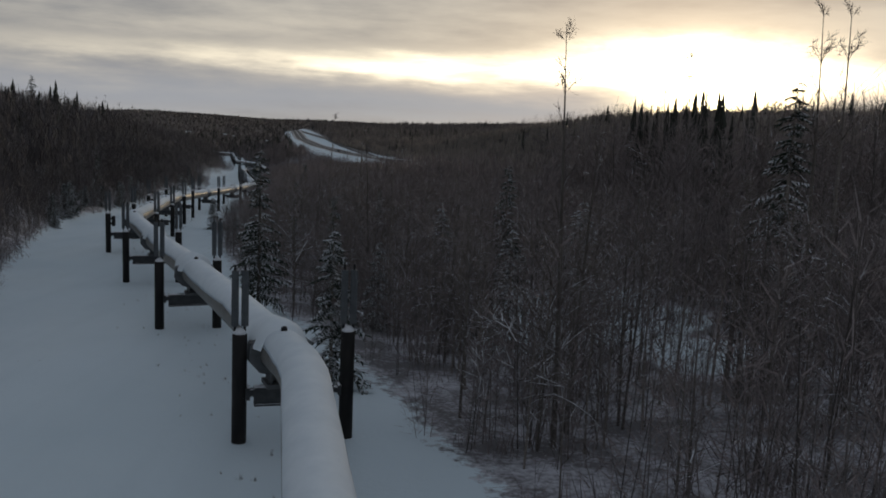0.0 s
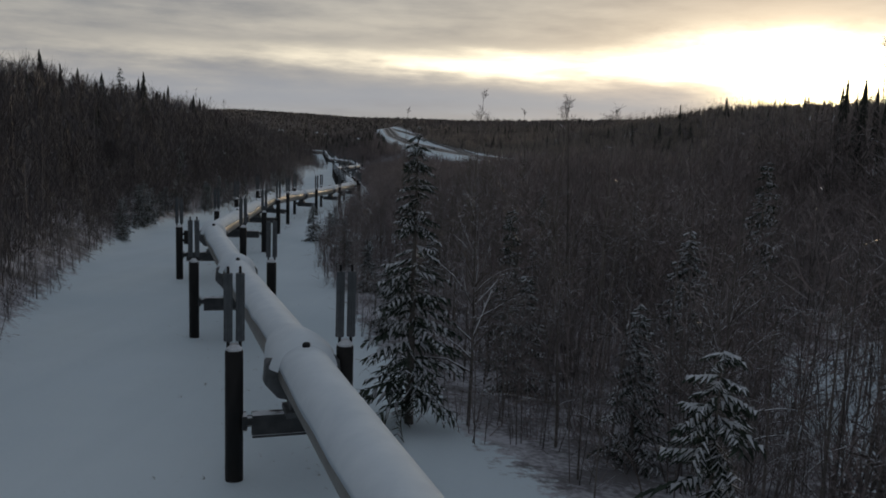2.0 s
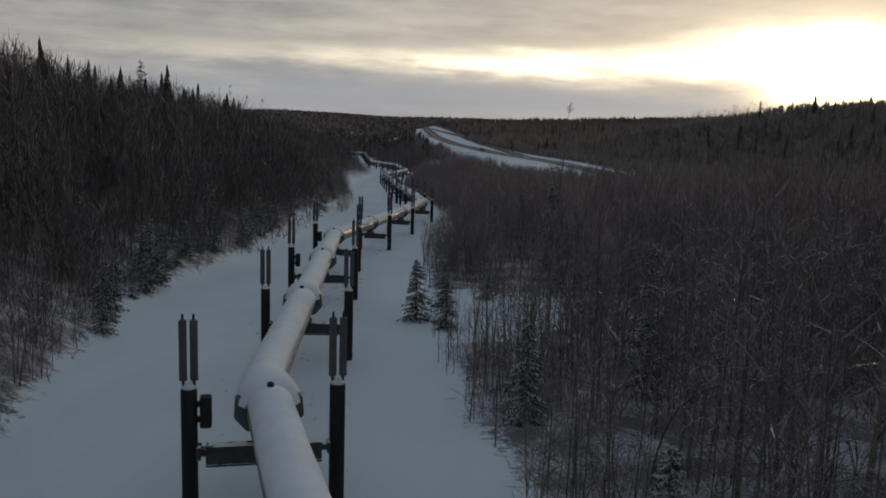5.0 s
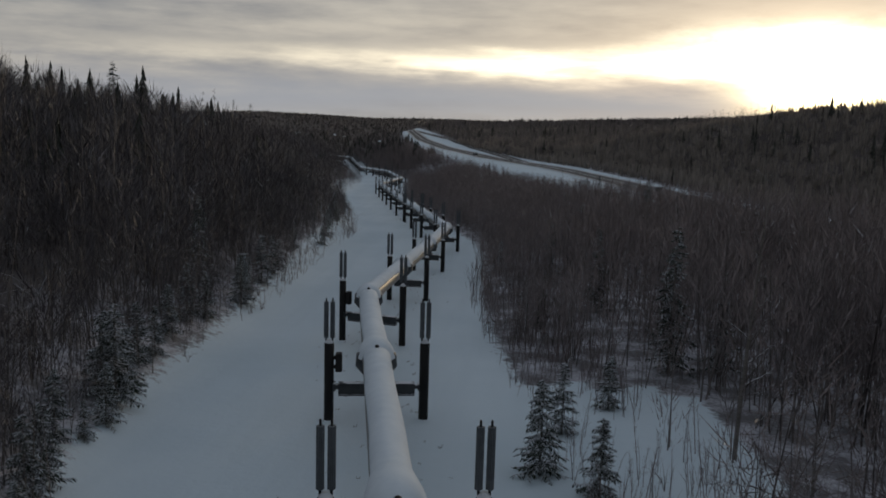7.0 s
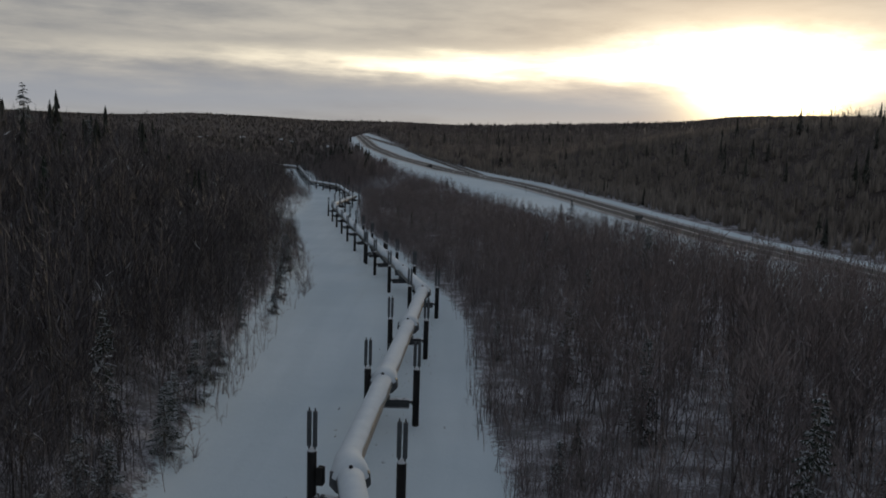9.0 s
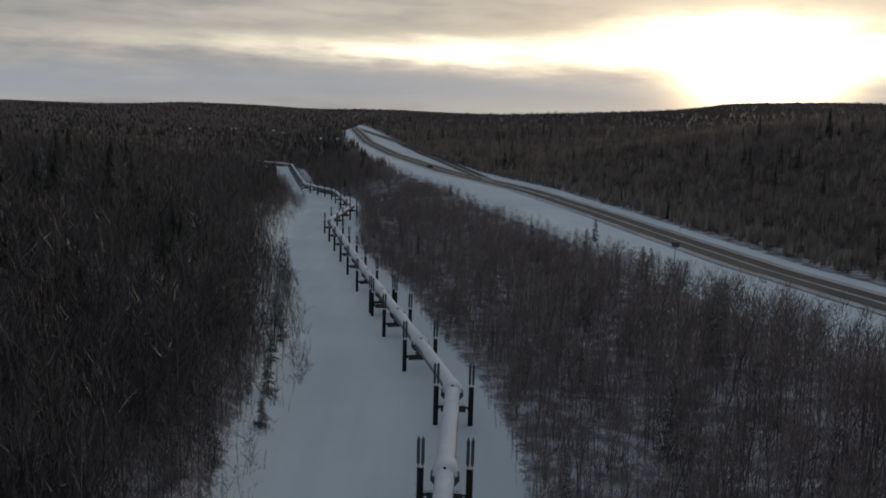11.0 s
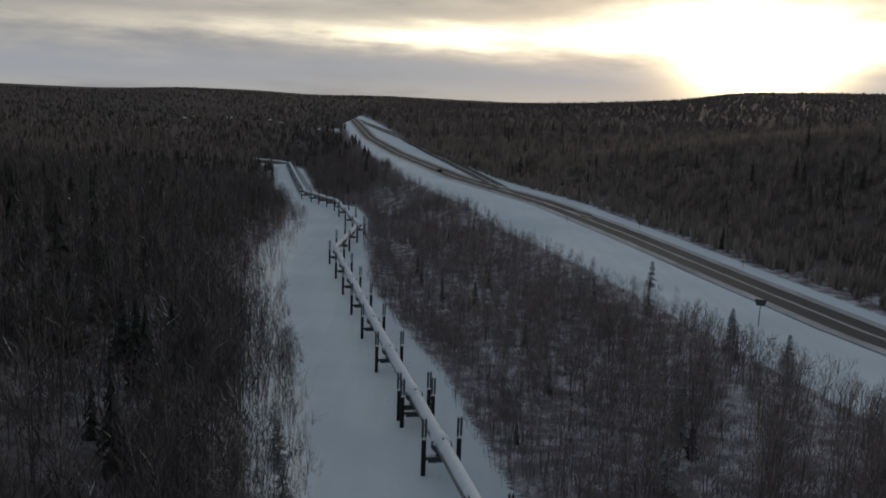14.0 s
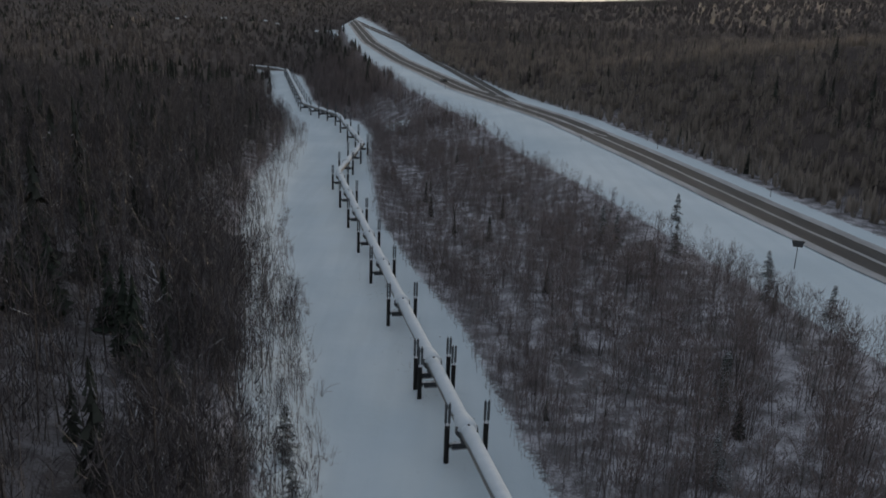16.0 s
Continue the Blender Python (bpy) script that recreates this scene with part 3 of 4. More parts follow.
KINDS = {}
first_clamp = make_clamp()
for n, s in enumerate(BENT_S):
    place_support(first_clamp, s, n > 0)
for y, s in zip(BENT_Y, BENT_S):
    stand = STAND.get(y)
    key = (stand[2] if stand else 3.4, y in (88.6, 124.9, 143.3), y > 300, {124.9: 0.25, 143.3: 0.5, 161.2: 0.4}.get(y, 0.0))
    used = key in KINDS
    if not used:
        KINDS[key] = make_support(*key)
    place_support(KINDS[key], s, used, stand)
    if y == 249.8:
        place_support(KINDS[key], s - 2.4, True)

# ---- trees ----
rng = np.random.RandomState(11)


def strip_tube(verts, faces, pts, radii, sides=3):
    """A thin tapering tube along points, added to the lists."""
    start = len(verts)
    for i, (p, r) in enumerate(zip(pts, radii)):
        q = pts[min(i + 1, len(pts) - 1)] - pts[max(i - 1, 0)]
        q = q / (np.linalg.norm(q) + 1e-9)
        a = np.cross(q, (0.31, 0.17, 0.93) if abs(q[2]) < 0.9 else (1.0, 0.0, 0.0))
        a /= np.linalg.norm(a)
        b = np.cross(q, a)
        for k in range(sides):
            g = 2 * math.pi * k / sides
            verts.append(p + r * (a * math.cos(g) + b * math.sin(g)))
    for i in range(len(pts) - 1):
        for k in range(sides):
            k2 = (k + 1) % sides
            faces.append((start + i * sides + k, start + i * sides + k2, start + (i + 1) * sides + k2, start + (i + 1) * sides + k))


def blade(verts, faces, p, way, length, width, r, plain_tri=False):
    """One fine twig: a thin bent pair of triangles, or a single one."""
    side = np.cross(way, r.normal(size=3))
    side *= width / 2 / (np.linalg.norm(side) + 1e-9)
    n = len(verts)
    mid = p + way * length * 0.55
    tip = p + way * length + np.array((0, 0, r.uniform(-0.06, 0.10) * length))
    if plain_tri:
        verts += [p - side, p + side, tip]
        faces.append((n, n + 1, n + 2))
    else:
        verts += [p - side, p + side, mid + side * 0.7, tip]
        faces += [(n, n + 1, n + 2), (n, n + 2, n + 3)]


def make_birch(seed, h, spread, arching=0.0, stout=0.42):
    r = np.random.RandomState(seed)
    thing = tagged(new("birch_tree"), "bare slender birch with frosted limbs in the snow", "tree", "bare trees beside the cleared strip")
    tv, tf, lv, lf, wv, wf = [], [], [], [], [], []
    bend = r.uniform(-1, 1, 2) * 0.05 * h
    axis = lambda s: np.array((bend[0] * s * s + 0.05 * math.sin(5 * s + seed), bend[1] * s * s + 0.05 * math.cos(4 * s + seed), h * s - 0.3 * (1 - s)))
    r0 = 0.0085 * h
    strip_tube(tv, tf, [axis(s) for s in np.linspace(0, 1, 9)], [r0 * (1 - 0.93 * s) for s in np.linspace(0, 1, 9)], 6)
    for k in range(int(15 + 1.0 * h)):
        s = r.uniform(0.22, 0.97)
        g = r.uniform(0, 2 * math.pi)
        rise = r.uniform(0.6, 1.6) + 0.7 * s - arching * 0.5
        way = np.array((math.cos(g), math.sin(g), rise))
        way /= np.linalg.norm(way)
        length = spread * h * (1.08 - s) * r.uniform(0.5, 1.0) + 0.35
        pts = [axis(s)]
        for j in range(4):
            way = way + np.array((0, 0, r.uniform(-0.10, 0.10) - arching * 0.3)) + r.normal(size=3) * 0.09
            way /= np.linalg.norm(way)
            pts.append(pts[-1] + way * length / 4)
        rad = r0 * stout * (1.1 - s)
        strip_tube(lv, lf, pts, [rad, rad * 0.8, rad * 0.6, rad * 0.4, rad * 0.15], 3)
        for j in range(13):
            q = r.uniform(0.25, 1.0) * 4
            i = min(int(q), 3)
            p = pts[i] + (pts[i + 1] - pts[i]) * (q - i)
            w2 = way * 0.7 + r.normal(size=3) * 0.55 + np.array((0, 0, 0.15 - 0.3 * arching))
            w2 /= np.linalg.norm(w2)
            l2 = length * r.uniform(0.12, 0.34) + 0.12
            blade(wv, wf, p, w2, l2, 0.0014 * h + 0.003, r, True)
            for _ in range(2):
                w3 = w2 + r.normal(size=3) * 0.5
                w3 /= np.linalg.norm(w3)
                blade(wv, wf, p + w2 * l2 * r.uniform(0.3, 0.9), w3, l2 * 0.6, 0.0010 * h + 0.002, r, True)
    trunk = solid("trunk", tv, tf, M_BARK, thing, True)
    crown = solid("crown", lv, lf, M_LIMB, thing, True)
    solid("twig_spray", wv, wf, M_TWIG, crown)["kind"] = "stuff"
    return thing


def make_spruce(seed, h, slim, frosty):
    r = np.random.RandomState(seed)
    label = "dark spruce with snow-frosted drooping boughs" if frosty > 0.4 else "slender dark spruce lightly dusted with frost"
    thing = tagged(new("spruce_tree"), label, "tree", "spruces beside the cleared strip")
    tv, tf, nv, nf, sv, sf = [], [], [], [], [], []
    strip_tube(tv, tf, [np.array((0, 0, h * s - 0.2)) for s in np.linspace(0, 1, 6)], [0.016 * h * (1 - 0.95 * s) for s in np.linspace(0, 1, 6)], 6)
    for k in range(int(85 + 17.0 * h)):
        s = 0.05 + 0.94 * r.rand() ** 0.92
        if r.rand() < 0.08 + 0.22 * (0.5 + 0.5 * math.sin(17 * s + seed)):
            continue
        g = r.uniform(0, 6.28)
        out = np.array((math.cos(g), math.sin(g), 0.0))
        side = np.array((-out[1], out[0], 0.0))
        rr = slim * h * ((1.02 - s) ** 0.8) * r.uniform(0.5, 1.2) + 0.12
        rise, sag, sway = r.uniform(-0.12, 0.25), r.uniform(0.3, 0.62), r.uniform(-0.15, 0.15)
        bough = lambda t: np.array((0, 0, h * s - 0.1)) + out * rr * t + side * rr * sway * t * t + np.array((0, 0, rr * (rise * t - sag * t * t + 0.16 * t ** 4)))
        strip_tube(nv, nf, [bough(t) for t in (0, 0.5, 1.0)], [0.012 * rr + 0.006, 0.008 * rr + 0.004, 0.002], 3)
        load = frosty * r.uniform(0.45, 1.5)
        for t in np.linspace(0.15, 1.0, 7):
            p = bough(t)
            for sg in (-1, 1):
                w2 = out * r.uniform(0.2, 0.8) + side * sg * r.uniform(0.3, 1.0) + np.array((0, 0, -r.uniform(0.15, 1.0)))
                w2 /= np.linalg.norm(w2)
                l2 = rr * r.uniform(0.16, 0.36) * (1.2 - 0.6 * t) + 0.10
                half = 0.030 * rr + 0.018
                n = len(nv)
                nv += [p - out * half, p + out * half, p + w2 * l2 * 0.6 + out * half * 0.8, p + w2 * l2]
                nf += [(n, n + 1, n + 2), (n, n + 2, n + 3)]
                if r.rand() < load:
                    n, lift = len(sv), np.array((0, 0, 0.018))
                    sv += [p - out * half * 0.95 + lift, p + out * half * 1.05 + lift, p + w2 * l2 * r.uniform(0.5, 0.95) + lift]
                    sf.append((n, n + 1, n + 2))
    solid("trunk", tv, tf, M_BARK, thing, True)
    crown = solid("crown", nv, nf, M_NEEDLE, thing)
    solid("frost", sv, sf, M_FROST, crown)["kind"] = "stuff"
    return thing


def plant(kinds, used, k, x, y, h, native):
    s = h / native[k]
    m = Matrix.Translation((x, y, gz(x, y) - 0.05)) @ Matrix.Rotation(rng.uniform(0, 6.28), 4, "Z") @ Matrix.Diagonal((s * rng.uniform(0.9, 1.1), s * rng.uniform(0.9, 1.1), s, 1))
    if used[k]:
        own = kinds[k].scale
        copy_thing(kinds[k], m @ Matrix.Diagonal((1 / own[0], 1 / own[1], 1 / own[2], 1)))
    else:
        kinds[k].matrix_basis = m
        used[k] = True


SPRUCE_H = [6.0, 5.0, 4.0, 9.0]
spruces = [make_spruce(1, 6.0, 0.27, 0.85), make_spruce(2, 5.0, 0.22, 0.9), make_spruce(3, 4.0, 0.23, 0.9), make_spruce(4, 9.0, 0.17, 0.5)]
used = [False] * 4
for k, x, y, h in ((0, -2.1, 43.0, 6.4), (3, -7.45, 58.6, 9.9), (0, -42.4, 123.4, 5.0), (2, -42.0, 117.0, 3.2), (1, -42.9, 125.8, 3.3), (2, -44.0, 131.9, 3.2), (1, -45.1, 152.0, 4.4),
                   (2, -45.3, 144.1, 3.6), (2, -41.5, 118.4, 1.8), (1, -48.8, 185.6, 3.6), (2, -22.7, 118.6, 4.2), (2, -20.6, 116.2, 3.4), (3, -13.5, 138.9, 9.6), (3, -10.4, 138.6, 6.8),
                   (1, 3.1, 317.8, 5.2), (0, -10.0, 251.5, 4.2), (1, 8.4, 287.9, 4.2), (0, 3.5, 68, 7.2), (1, -2.5, 76, 5.0), (3, 23.4, 58.9, 15.2), (3, -1.2, 90, 7.0), (1, -8.3, 82, 4.6),
                   (2, -12.6, 86, 3.6), (1, -43.0, 123.2, 4.2), (2, -45.6, 154, 4.0), (1, -46.2, 162, 4.8), (3, -48.5, 152, 7.2), (2, -47.2, 172, 3.2), (1, -21.4, 124, 3.6), (2, -18.6, 129, 3.0),
                   (1, -51.0, 224, 4.2), (2, -50.2, 214, 3.6), (1, -52.8, 232, 4.6), (3, -14, 192, 8.0), (1, -17, 210, 4.5), (0, -0.5, 57.0, 5.2), (1, -3.5, 64.5, 5.0), (3, -4.0, 69.5, 7.6),
                   (2, -10.0, 74.5, 3.8), (1, -16.0, 97.5, 4.2), (3, -10.5, 103, 7.0), (0, 6.5, 54, 6.6), (2, -38.6, 108.5, 2.6), (1, -39.8, 111, 3.6), (2, -47.5, 196, 2.8), (1, -48.5, 204, 4.0),
                   (0, 12, 62, 7.5), (3, 9, 76, 9.5), (0, -6, 112, 6.5), (3, -16, 158, 7.5), (3, -19, 172, 6.5), (1, -22.5, 150, 3.4), (1, -24.0, 181, 3.8), (0, -17, 232, 5.0), (1, -24, 262, 4.0), (3, -11.9, 245.8, 7.0), (3, -12.3, 307.5, 7.2), (3, -10.2, 306.1, 6.4), (3, -2.2, 298.8, 7.0), (3, 3.9, 276.2, 6.6), (1, -29.6, 367.5, 5.5), (3, -1.0, 221.1, 9.5), (1, 10.1, 270.6, 4.6), (2, -52.5, 230.0, 2.4), (1, -43.4, 124.6, 4.0), (2, -41.6, 120.6, 3.0), (1, -44.0, 129.5, 3.6), (2, -45.2, 137.0, 3.4), (1, -45.8, 142.0, 4.2), (2, -40.6, 113.5, 3.2), (2, -46.4, 158.0, 3.4), (1, -46.8, 168.0, 4.0)):
    plant(spruces, used, k, x, y, h, SPRUCE_H)

BIRCH_H = [10.0, 8.0, 6.0, 14.0, 5.0, 8.5]
birches = [make_birch(21, 10.0, 0.20), make_birch(22, 8.0, 0.26, 0.2), make_birch(23, 6.0, 0.36, 0.5), make_birch(24, 14.0, 0.15), make_birch(25, 5.0, 0.5, 0.9), make_birch(26, 8.5, 0.52, 0.45, 0.75)]
bused = [False] * 6
for k, x, y, h in ((3, 5.7, 36.3, 13.6), (0, 6.4, 37.5, 10.5), (3, 19.5, 47.7, 17.0), (3, 21.3, 49, 17.4), (0, -2.5, 67.5, 12.0), (3, -1.4, 68.5, 12.4), (0, -0.1, 69.3, 12.0), (3, -6.2, 89.7, 13.6),
                   (3, -14.1, 121.6, 14.2), (0, -5.6, 106.5, 13.0), (3, -1.6, 105.9, 13.6), (3, -50.5, 150, 12), (0, 3.4, 43.5, 8.5), (1, 2.9, 39.0, 7.0), (5, 5.2, 36.0, 8.2), (5, -5.5, 59.0, 8.6), (5, 8.6, 39.0, 7.5), (5, 4.0, 44.0, 7.0), (5, 1.0, 53.0, 7.6), (5, 9.5, 47.0, 8.6), (5, -1.0, 70.0, 8.0)):
    plant(birches, bused, k, x, y, h, BIRCH_H)
for x, y, top in ((40, 128, 24.5), (43, 133, 25.5), (37, 125, 22.0), (46, 138, 22.5)):
    plant(birches, bused, 3, x, y, top - gz(x, y), BIRCH_H)
for x, y, top in ((-83.8, 262.6, 17.3), (-86, 259, 16.6), (-81, 266, 15.2), (-88, 256, 15.8), (-79, 270, 14.6)):
    plant(birches, bused, 3 if top > 15.5 else 0, x, y, top - gz(x, y), BIRCH_H)
for x, y, top in ((-92.6, 234, 21.3), (-90, 238, 17.8), (-95, 229, 17.6), (-98, 222, 18.6), (-101, 214, 18.2), (-88, 246, 16.0), (-103, 205, 19.0), (-99, 196, 18.4), (-104, 190, 17.2)):
    plant(spruces, used, 3, x, y, top - gz(x, y), SPRUCE_H)
made = 0
while made < 150:
    y = rng.uniform(28, 137)
    d = rng.uniform(1.2, 17)
    x = float(np.interp(y, RIGHT_Y, RIGHT_X)) + d
    if -24 < x < -9 and 114 < y < 140 or glade(x, y) < 1 and rng.rand() < 0.6:
        continue
    h = min(9.2, 3.6 + 0.36 * d + rng.uniform(-0.8, 1.4))
    plant(birches, bused, int(rng.choice([0, 1, 2, 4, 1, 2, 4])), x, y, h, BIRCH_H)
    made += 1
for _ in range(60):
    y = rng.uniform(62, 250)
    d = rng.uniform(0.8, 8)
    plant(birches, bused, int(rng.choice([1, 2, 4, 2])), float(np.interp(y, LEFT_Y, LEFT_X)) - d, y, 2.6 + 0.7 * d * rng.uniform(0.6, 1.1), BIRCH_H)


def make_bent_birch(seed, h, over):
    """A young birch bowed over by frost: one long arc with drooping twigs."""
    r = np.random.RandomState(seed)
    thing = tagged(new("bent_birch"), "young birch bowed over in an arc by frost", "tree", "frost-bowed birches in the woods")
    tv, tf, wv, wf = [], [], [], []
    pts = [np.array((over * h * t ** 2.2 + 0.03 * math.sin(7 * t + seed), 0.06 * math.sin(4 * t + seed), h * (1.15 * t - 0.42 * t ** 3) - 0.2)) for t in np.linspace(0, 1, 12)]
    strip_tube(tv, tf, pts, [0.006 * h * (1 - 0.9 * t) for t in np.linspace(0, 1, 12)], 5)
    for _ in range(46):
        q = r.uniform(0.3, 1.0) * 11
        i = min(int(q), 10)
        p = pts[i] + (pts[i + 1] - pts[i]) * (q - i)
        way = (pts[i + 1] - pts[i]) / np.linalg.norm(pts[i + 1] - pts[i]) + r.normal(size=3) * 0.45
        way /= np.linalg.norm(way)
        blade(wv, wf, p, way, r.uniform(0.06, 0.16) * h, 0.016, r)
    stem = solid("stem", tv, tf, M_LIMB, thing, True)
    solid("twig_spray", wv, wf, M_LIMB, stem)["kind"] = "stuff"
    return thing


bent = [make_bent_birch(31, 6.0, 0.55), make_bent_birch(32, 7.0, 0.75), make_bent_birch(33, 5.0, 0.9)]
bent_used = [False] * 3
for k, x, y, h in ((0, 4.5, 48, 5.5), (1, 2.0, 58, 6.5), (2, -1.0, 52, 4.5), (1, 6.0, 61, 7.0), (0, -3.0, 80, 6.0), (2, -6.0, 70, 4.6), (1, -12.0, 92, 6.5), (0, -9.0, 98, 6.0), (1, 0.0, 100, 7.0),
                   (2, -14.0, 108, 5.0), (0, -17.5, 146, 6.0), (1, -15.0, 152, 7.0), (2, -20.5, 160, 5.0), (1, -18.0, 168, 6.5), (0, -12.0, 165, 6.0), (1, -47.5, 140, 7.0), (0, -50.0, 152, 6.5),
                   (1, -53.0, 176, 7.0), (2, -49.0, 130, 5.0), (0, -55.0, 210, 6.0), (1, -58.0, 226, 7.0), (2, -62.0, 236, 5.5), (0, -20.0, 205, 6.0), (1, -22.0, 226, 6.0), (2, 8.0, 50, 5.0),
                   (0, 10.0, 66, 6.5), (1, -45.0, 110, 6.5), (2, -38.0, 92, 4.5)):
    plant(bent, bent_used, k, x, y, h, [6.0, 7.0, 5.0])


# ---- woods past counting ----
def bare_proto(seed, twigs, limbs, shoots=3, fine=1.0):
    """Stems and twigs of a bare, many-stemmed tree one metre high, as arrays."""
    r = np.random.RandomState(seed)
    sv, sf, wv, wf = [], [], [], []
    axes = []
    for k in range(shoots):
        lean, foot, top = r.uniform(-0.16, 0.16, 2) * (0.5 if k == 0 else 1.2), r.uniform(-0.05, 0.05, 2) * k, 1.0 if k == 0 else r.uniform(0.55, 0.9)
        axes.append(lambda s, lean=lean, foot=foot, top=top: np.array((foot[0] + lean[0] * s ** 1.5, foot[1] + lean[1] * s ** 1.5, top * s - 0.04)))
        strip_tube(sv, sf, [axes[k](0), axes[k](1.0)], [0.0062 * fine if k else 0.0078 * fine, 0.001], 3)
    for _ in range(limbs):
        axis, s, g = axes[r.randint(shoots)], r.uniform(0.15, 0.9), r.uniform(0, 6.28)
        way = np.array((math.cos(g), math.sin(g), r.uniform(0.4, 1.6)))
        way /= np.linalg.norm(way)
        blade(sv, sf, axis(s), way, (1.1 - s) * r.uniform(0.22, 0.42), 0.0034, r, True)
    for _ in range(twigs):
        axis, s, g = axes[r.randint(shoots)], r.uniform(0.12, 1.0), r.uniform(0, 6.28)
        out = np.array((math.cos(g), math.sin(g), 0)) * r.uniform(0.0, 0.2) * (1.15 - s)
        way = np.array((math.cos(g), math.sin(g), r.uniform(0.2, 1.8))) + r.normal(size=3) * 0.35
        way /= np.linalg.norm(way)
        blade(wv, wf, axis(s) + out, way, r.uniform(0.08, 0.19), 0.0080 * fine, r, True)
    tri = lambda fs: np.array([t for f in fs for t in ([f] if len(f) == 3 else [(f[0], f[1], f[2]), (f[0], f[2], f[3])])])
    return np.array(sv), tri(sf), np.array(wv), tri(wf)


def conifer_proto(seed, tiers, slim):
    """A ragged spire one metre high."""
    r = np.random.RandomState(seed)
    v, f = [], []
    for k in range(tiers):
        s = 0.05 + 0.93 * k / tiers
        n = 5 if tiers > 6 else 4
        for j in range(n):
            g = 2 * math.pi * (j + r.rand()) / n
            reach = slim * (1.05 - s) * r.uniform(0.55, 1.15)
            out, side = np.array((math.cos(g), math.sin(g), 0)), np.array((-math.sin(g), math.cos(g), 0))
            top = np.array((0, 0, min(1.0, s + 1.7 / tiers)))
            m = len(v)
            v += [top, out * reach - side * reach * 0.5 + np.array((0, 0, s - 0.02)), out * reach + side * reach * 0.5 + np.array((0, 0, s - 0.03 * r.rand()))]
            f.append((m, m + 1, m + 2))
    return np.array(v), np.array(f)


def scatter(name, protos, xs, ys, hs, mat, label, width=1.0, seed=0):
    r = np.random.RandomState(seed)
    zs, pick = ground_z(xs, ys), r.randint(0, len(protos), len(xs))
    verts, tris, base = [], [], 0
    for k, (pv, pf) in enumerate(protos):
        sel = np.where(pick == k)[0]
        if not len(sel):
            continue
        g = r.uniform(0, 6.28, len(sel))
        c, s, h = np.cos(g), np.sin(g), hs[sel]
        wd = h * width * r.uniform(0.8, 1.25, len(sel))
        x = (pv[None, :, 0] * c[:, None] - pv[None, :, 1] * s[:, None]) * wd[:, None] + xs[sel][:, None]
        y = (pv[None, :, 0] * s[:, None] + pv[None, :, 1] * c[:, None]) * wd[:, None] + ys[sel][:, None]
        z = pv[None, :, 2] * h[:, None] + zs[sel][:, None]
        verts.append(np.stack([x, y, z], -1).reshape(-1, 3))
        tris.append((pf[None] + (np.arange(len(sel)) * len(pv))[:, None, None]).reshape(-1, 3) + base)
        base += len(sel) * len(pv)
    ob = trimesh(name, np.concatenate(verts), np.concatenate(tris), mat)
    return tagged(ob, label, "woods", kind="stuff")


def spots(n, x0, x1, y0, y1, seed, clear=0.6, patch=40.0, thin=True):
    """Random places in the woods, thinner in some patches."""
    r = np.random.RandomState(seed)
    x, y = r.uniform(x0, x1, n), r.uniform(y0, y1, n)
    d = strips(x, y)
    keep = (d > clear) & (r.rand(n) < 0.66 + 0.3 * waves(x, y, patch, seed + 50) + 0.7 * waves(x, y, 12.0, 77)) & (r.rand(n) < np.clip(0.62 + d / 12, 0, 1))
    keep &= (clearing(x, y) > 1) | (r.rand(n) < 0.05)
    keep &= (glade(x, y) > 1) | (r.rand(n) < 0.28)
    # thin growth over snow along the edges further down the line
    on_left = x < np.interp(y, LEFT_Y, LEFT_X)
    band = np.where(on_left, np.interp(y, [148, 170, 215, 238], [0, 1.6, 3.4, 7.5]), 1.6 * smooth_step(y, 105, 135) * (1 - smooth_step(y, 400, 440)))
    if thin:
        keep &= (d > band + 2.0 * waves(x, y, 14.0, 31)) | (r.rand(n) < 0.35)
    return x[keep], y[keep], d[keep]


def upright_proto(seed, twigs):
    """A young birch one metre high: a slim pale stem under a soft, narrow crown of steep fine twigs."""
    r = np.random.RandomState(seed)
    sv, sf, wv, wf = [], [], [], []
    for k in range(r.randint(1, 4)):
        lean, foot, top = r.normal(size=2) * 0.07, r.uniform(-0.09, 0.09, 2) * (k > 0), 1.0 if k == 0 else r.uniform(0.6, 0.95)
        axis = lambda s, lean=lean, foot=foot, top=top: np.array((foot[0] + lean[0] * s, foot[1] + lean[1] * s, top * s - 0.03))
        strip_tube(sv, sf, [axis(0), axis(1.0)], [0.0065, 0.001], 3)
        low, girth = r.uniform(0.12, 0.4), r.uniform(0.07, 0.15)
        for _ in range(int(twigs * (1.0 if k == 0 else 0.55))):
            s, g = low + (1 - low) * r.rand() ** 0.8, r.uniform(0, 6.28)
            u = (s - low) / (1 - low)
            out = np.array((math.cos(g), math.sin(g), 0)) * girth * math.sqrt(r.rand()) * (0.25 + 1.6 * math.sqrt(u) * (1.08 - u))
            way = np.array((math.cos(g) * 0.35, math.sin(g) * 0.35, 1.0)) + r.normal(size=3) * 0.22
            blade(wv, wf, axis(s) * np.array((1, 1, 0.94)) + out, way / np.linalg.norm(way), r.uniform(0.07, 0.17), 0.0058, r, True)
    tri = lambda fs: np.array([t for f in fs for t in ([f] if len(f) == 3 else [(f[0], f[1], f[2]), (f[0], f[2], f[3])])])
    return np.array(sv), tri(sf), np.array(wv), np.array(wf)


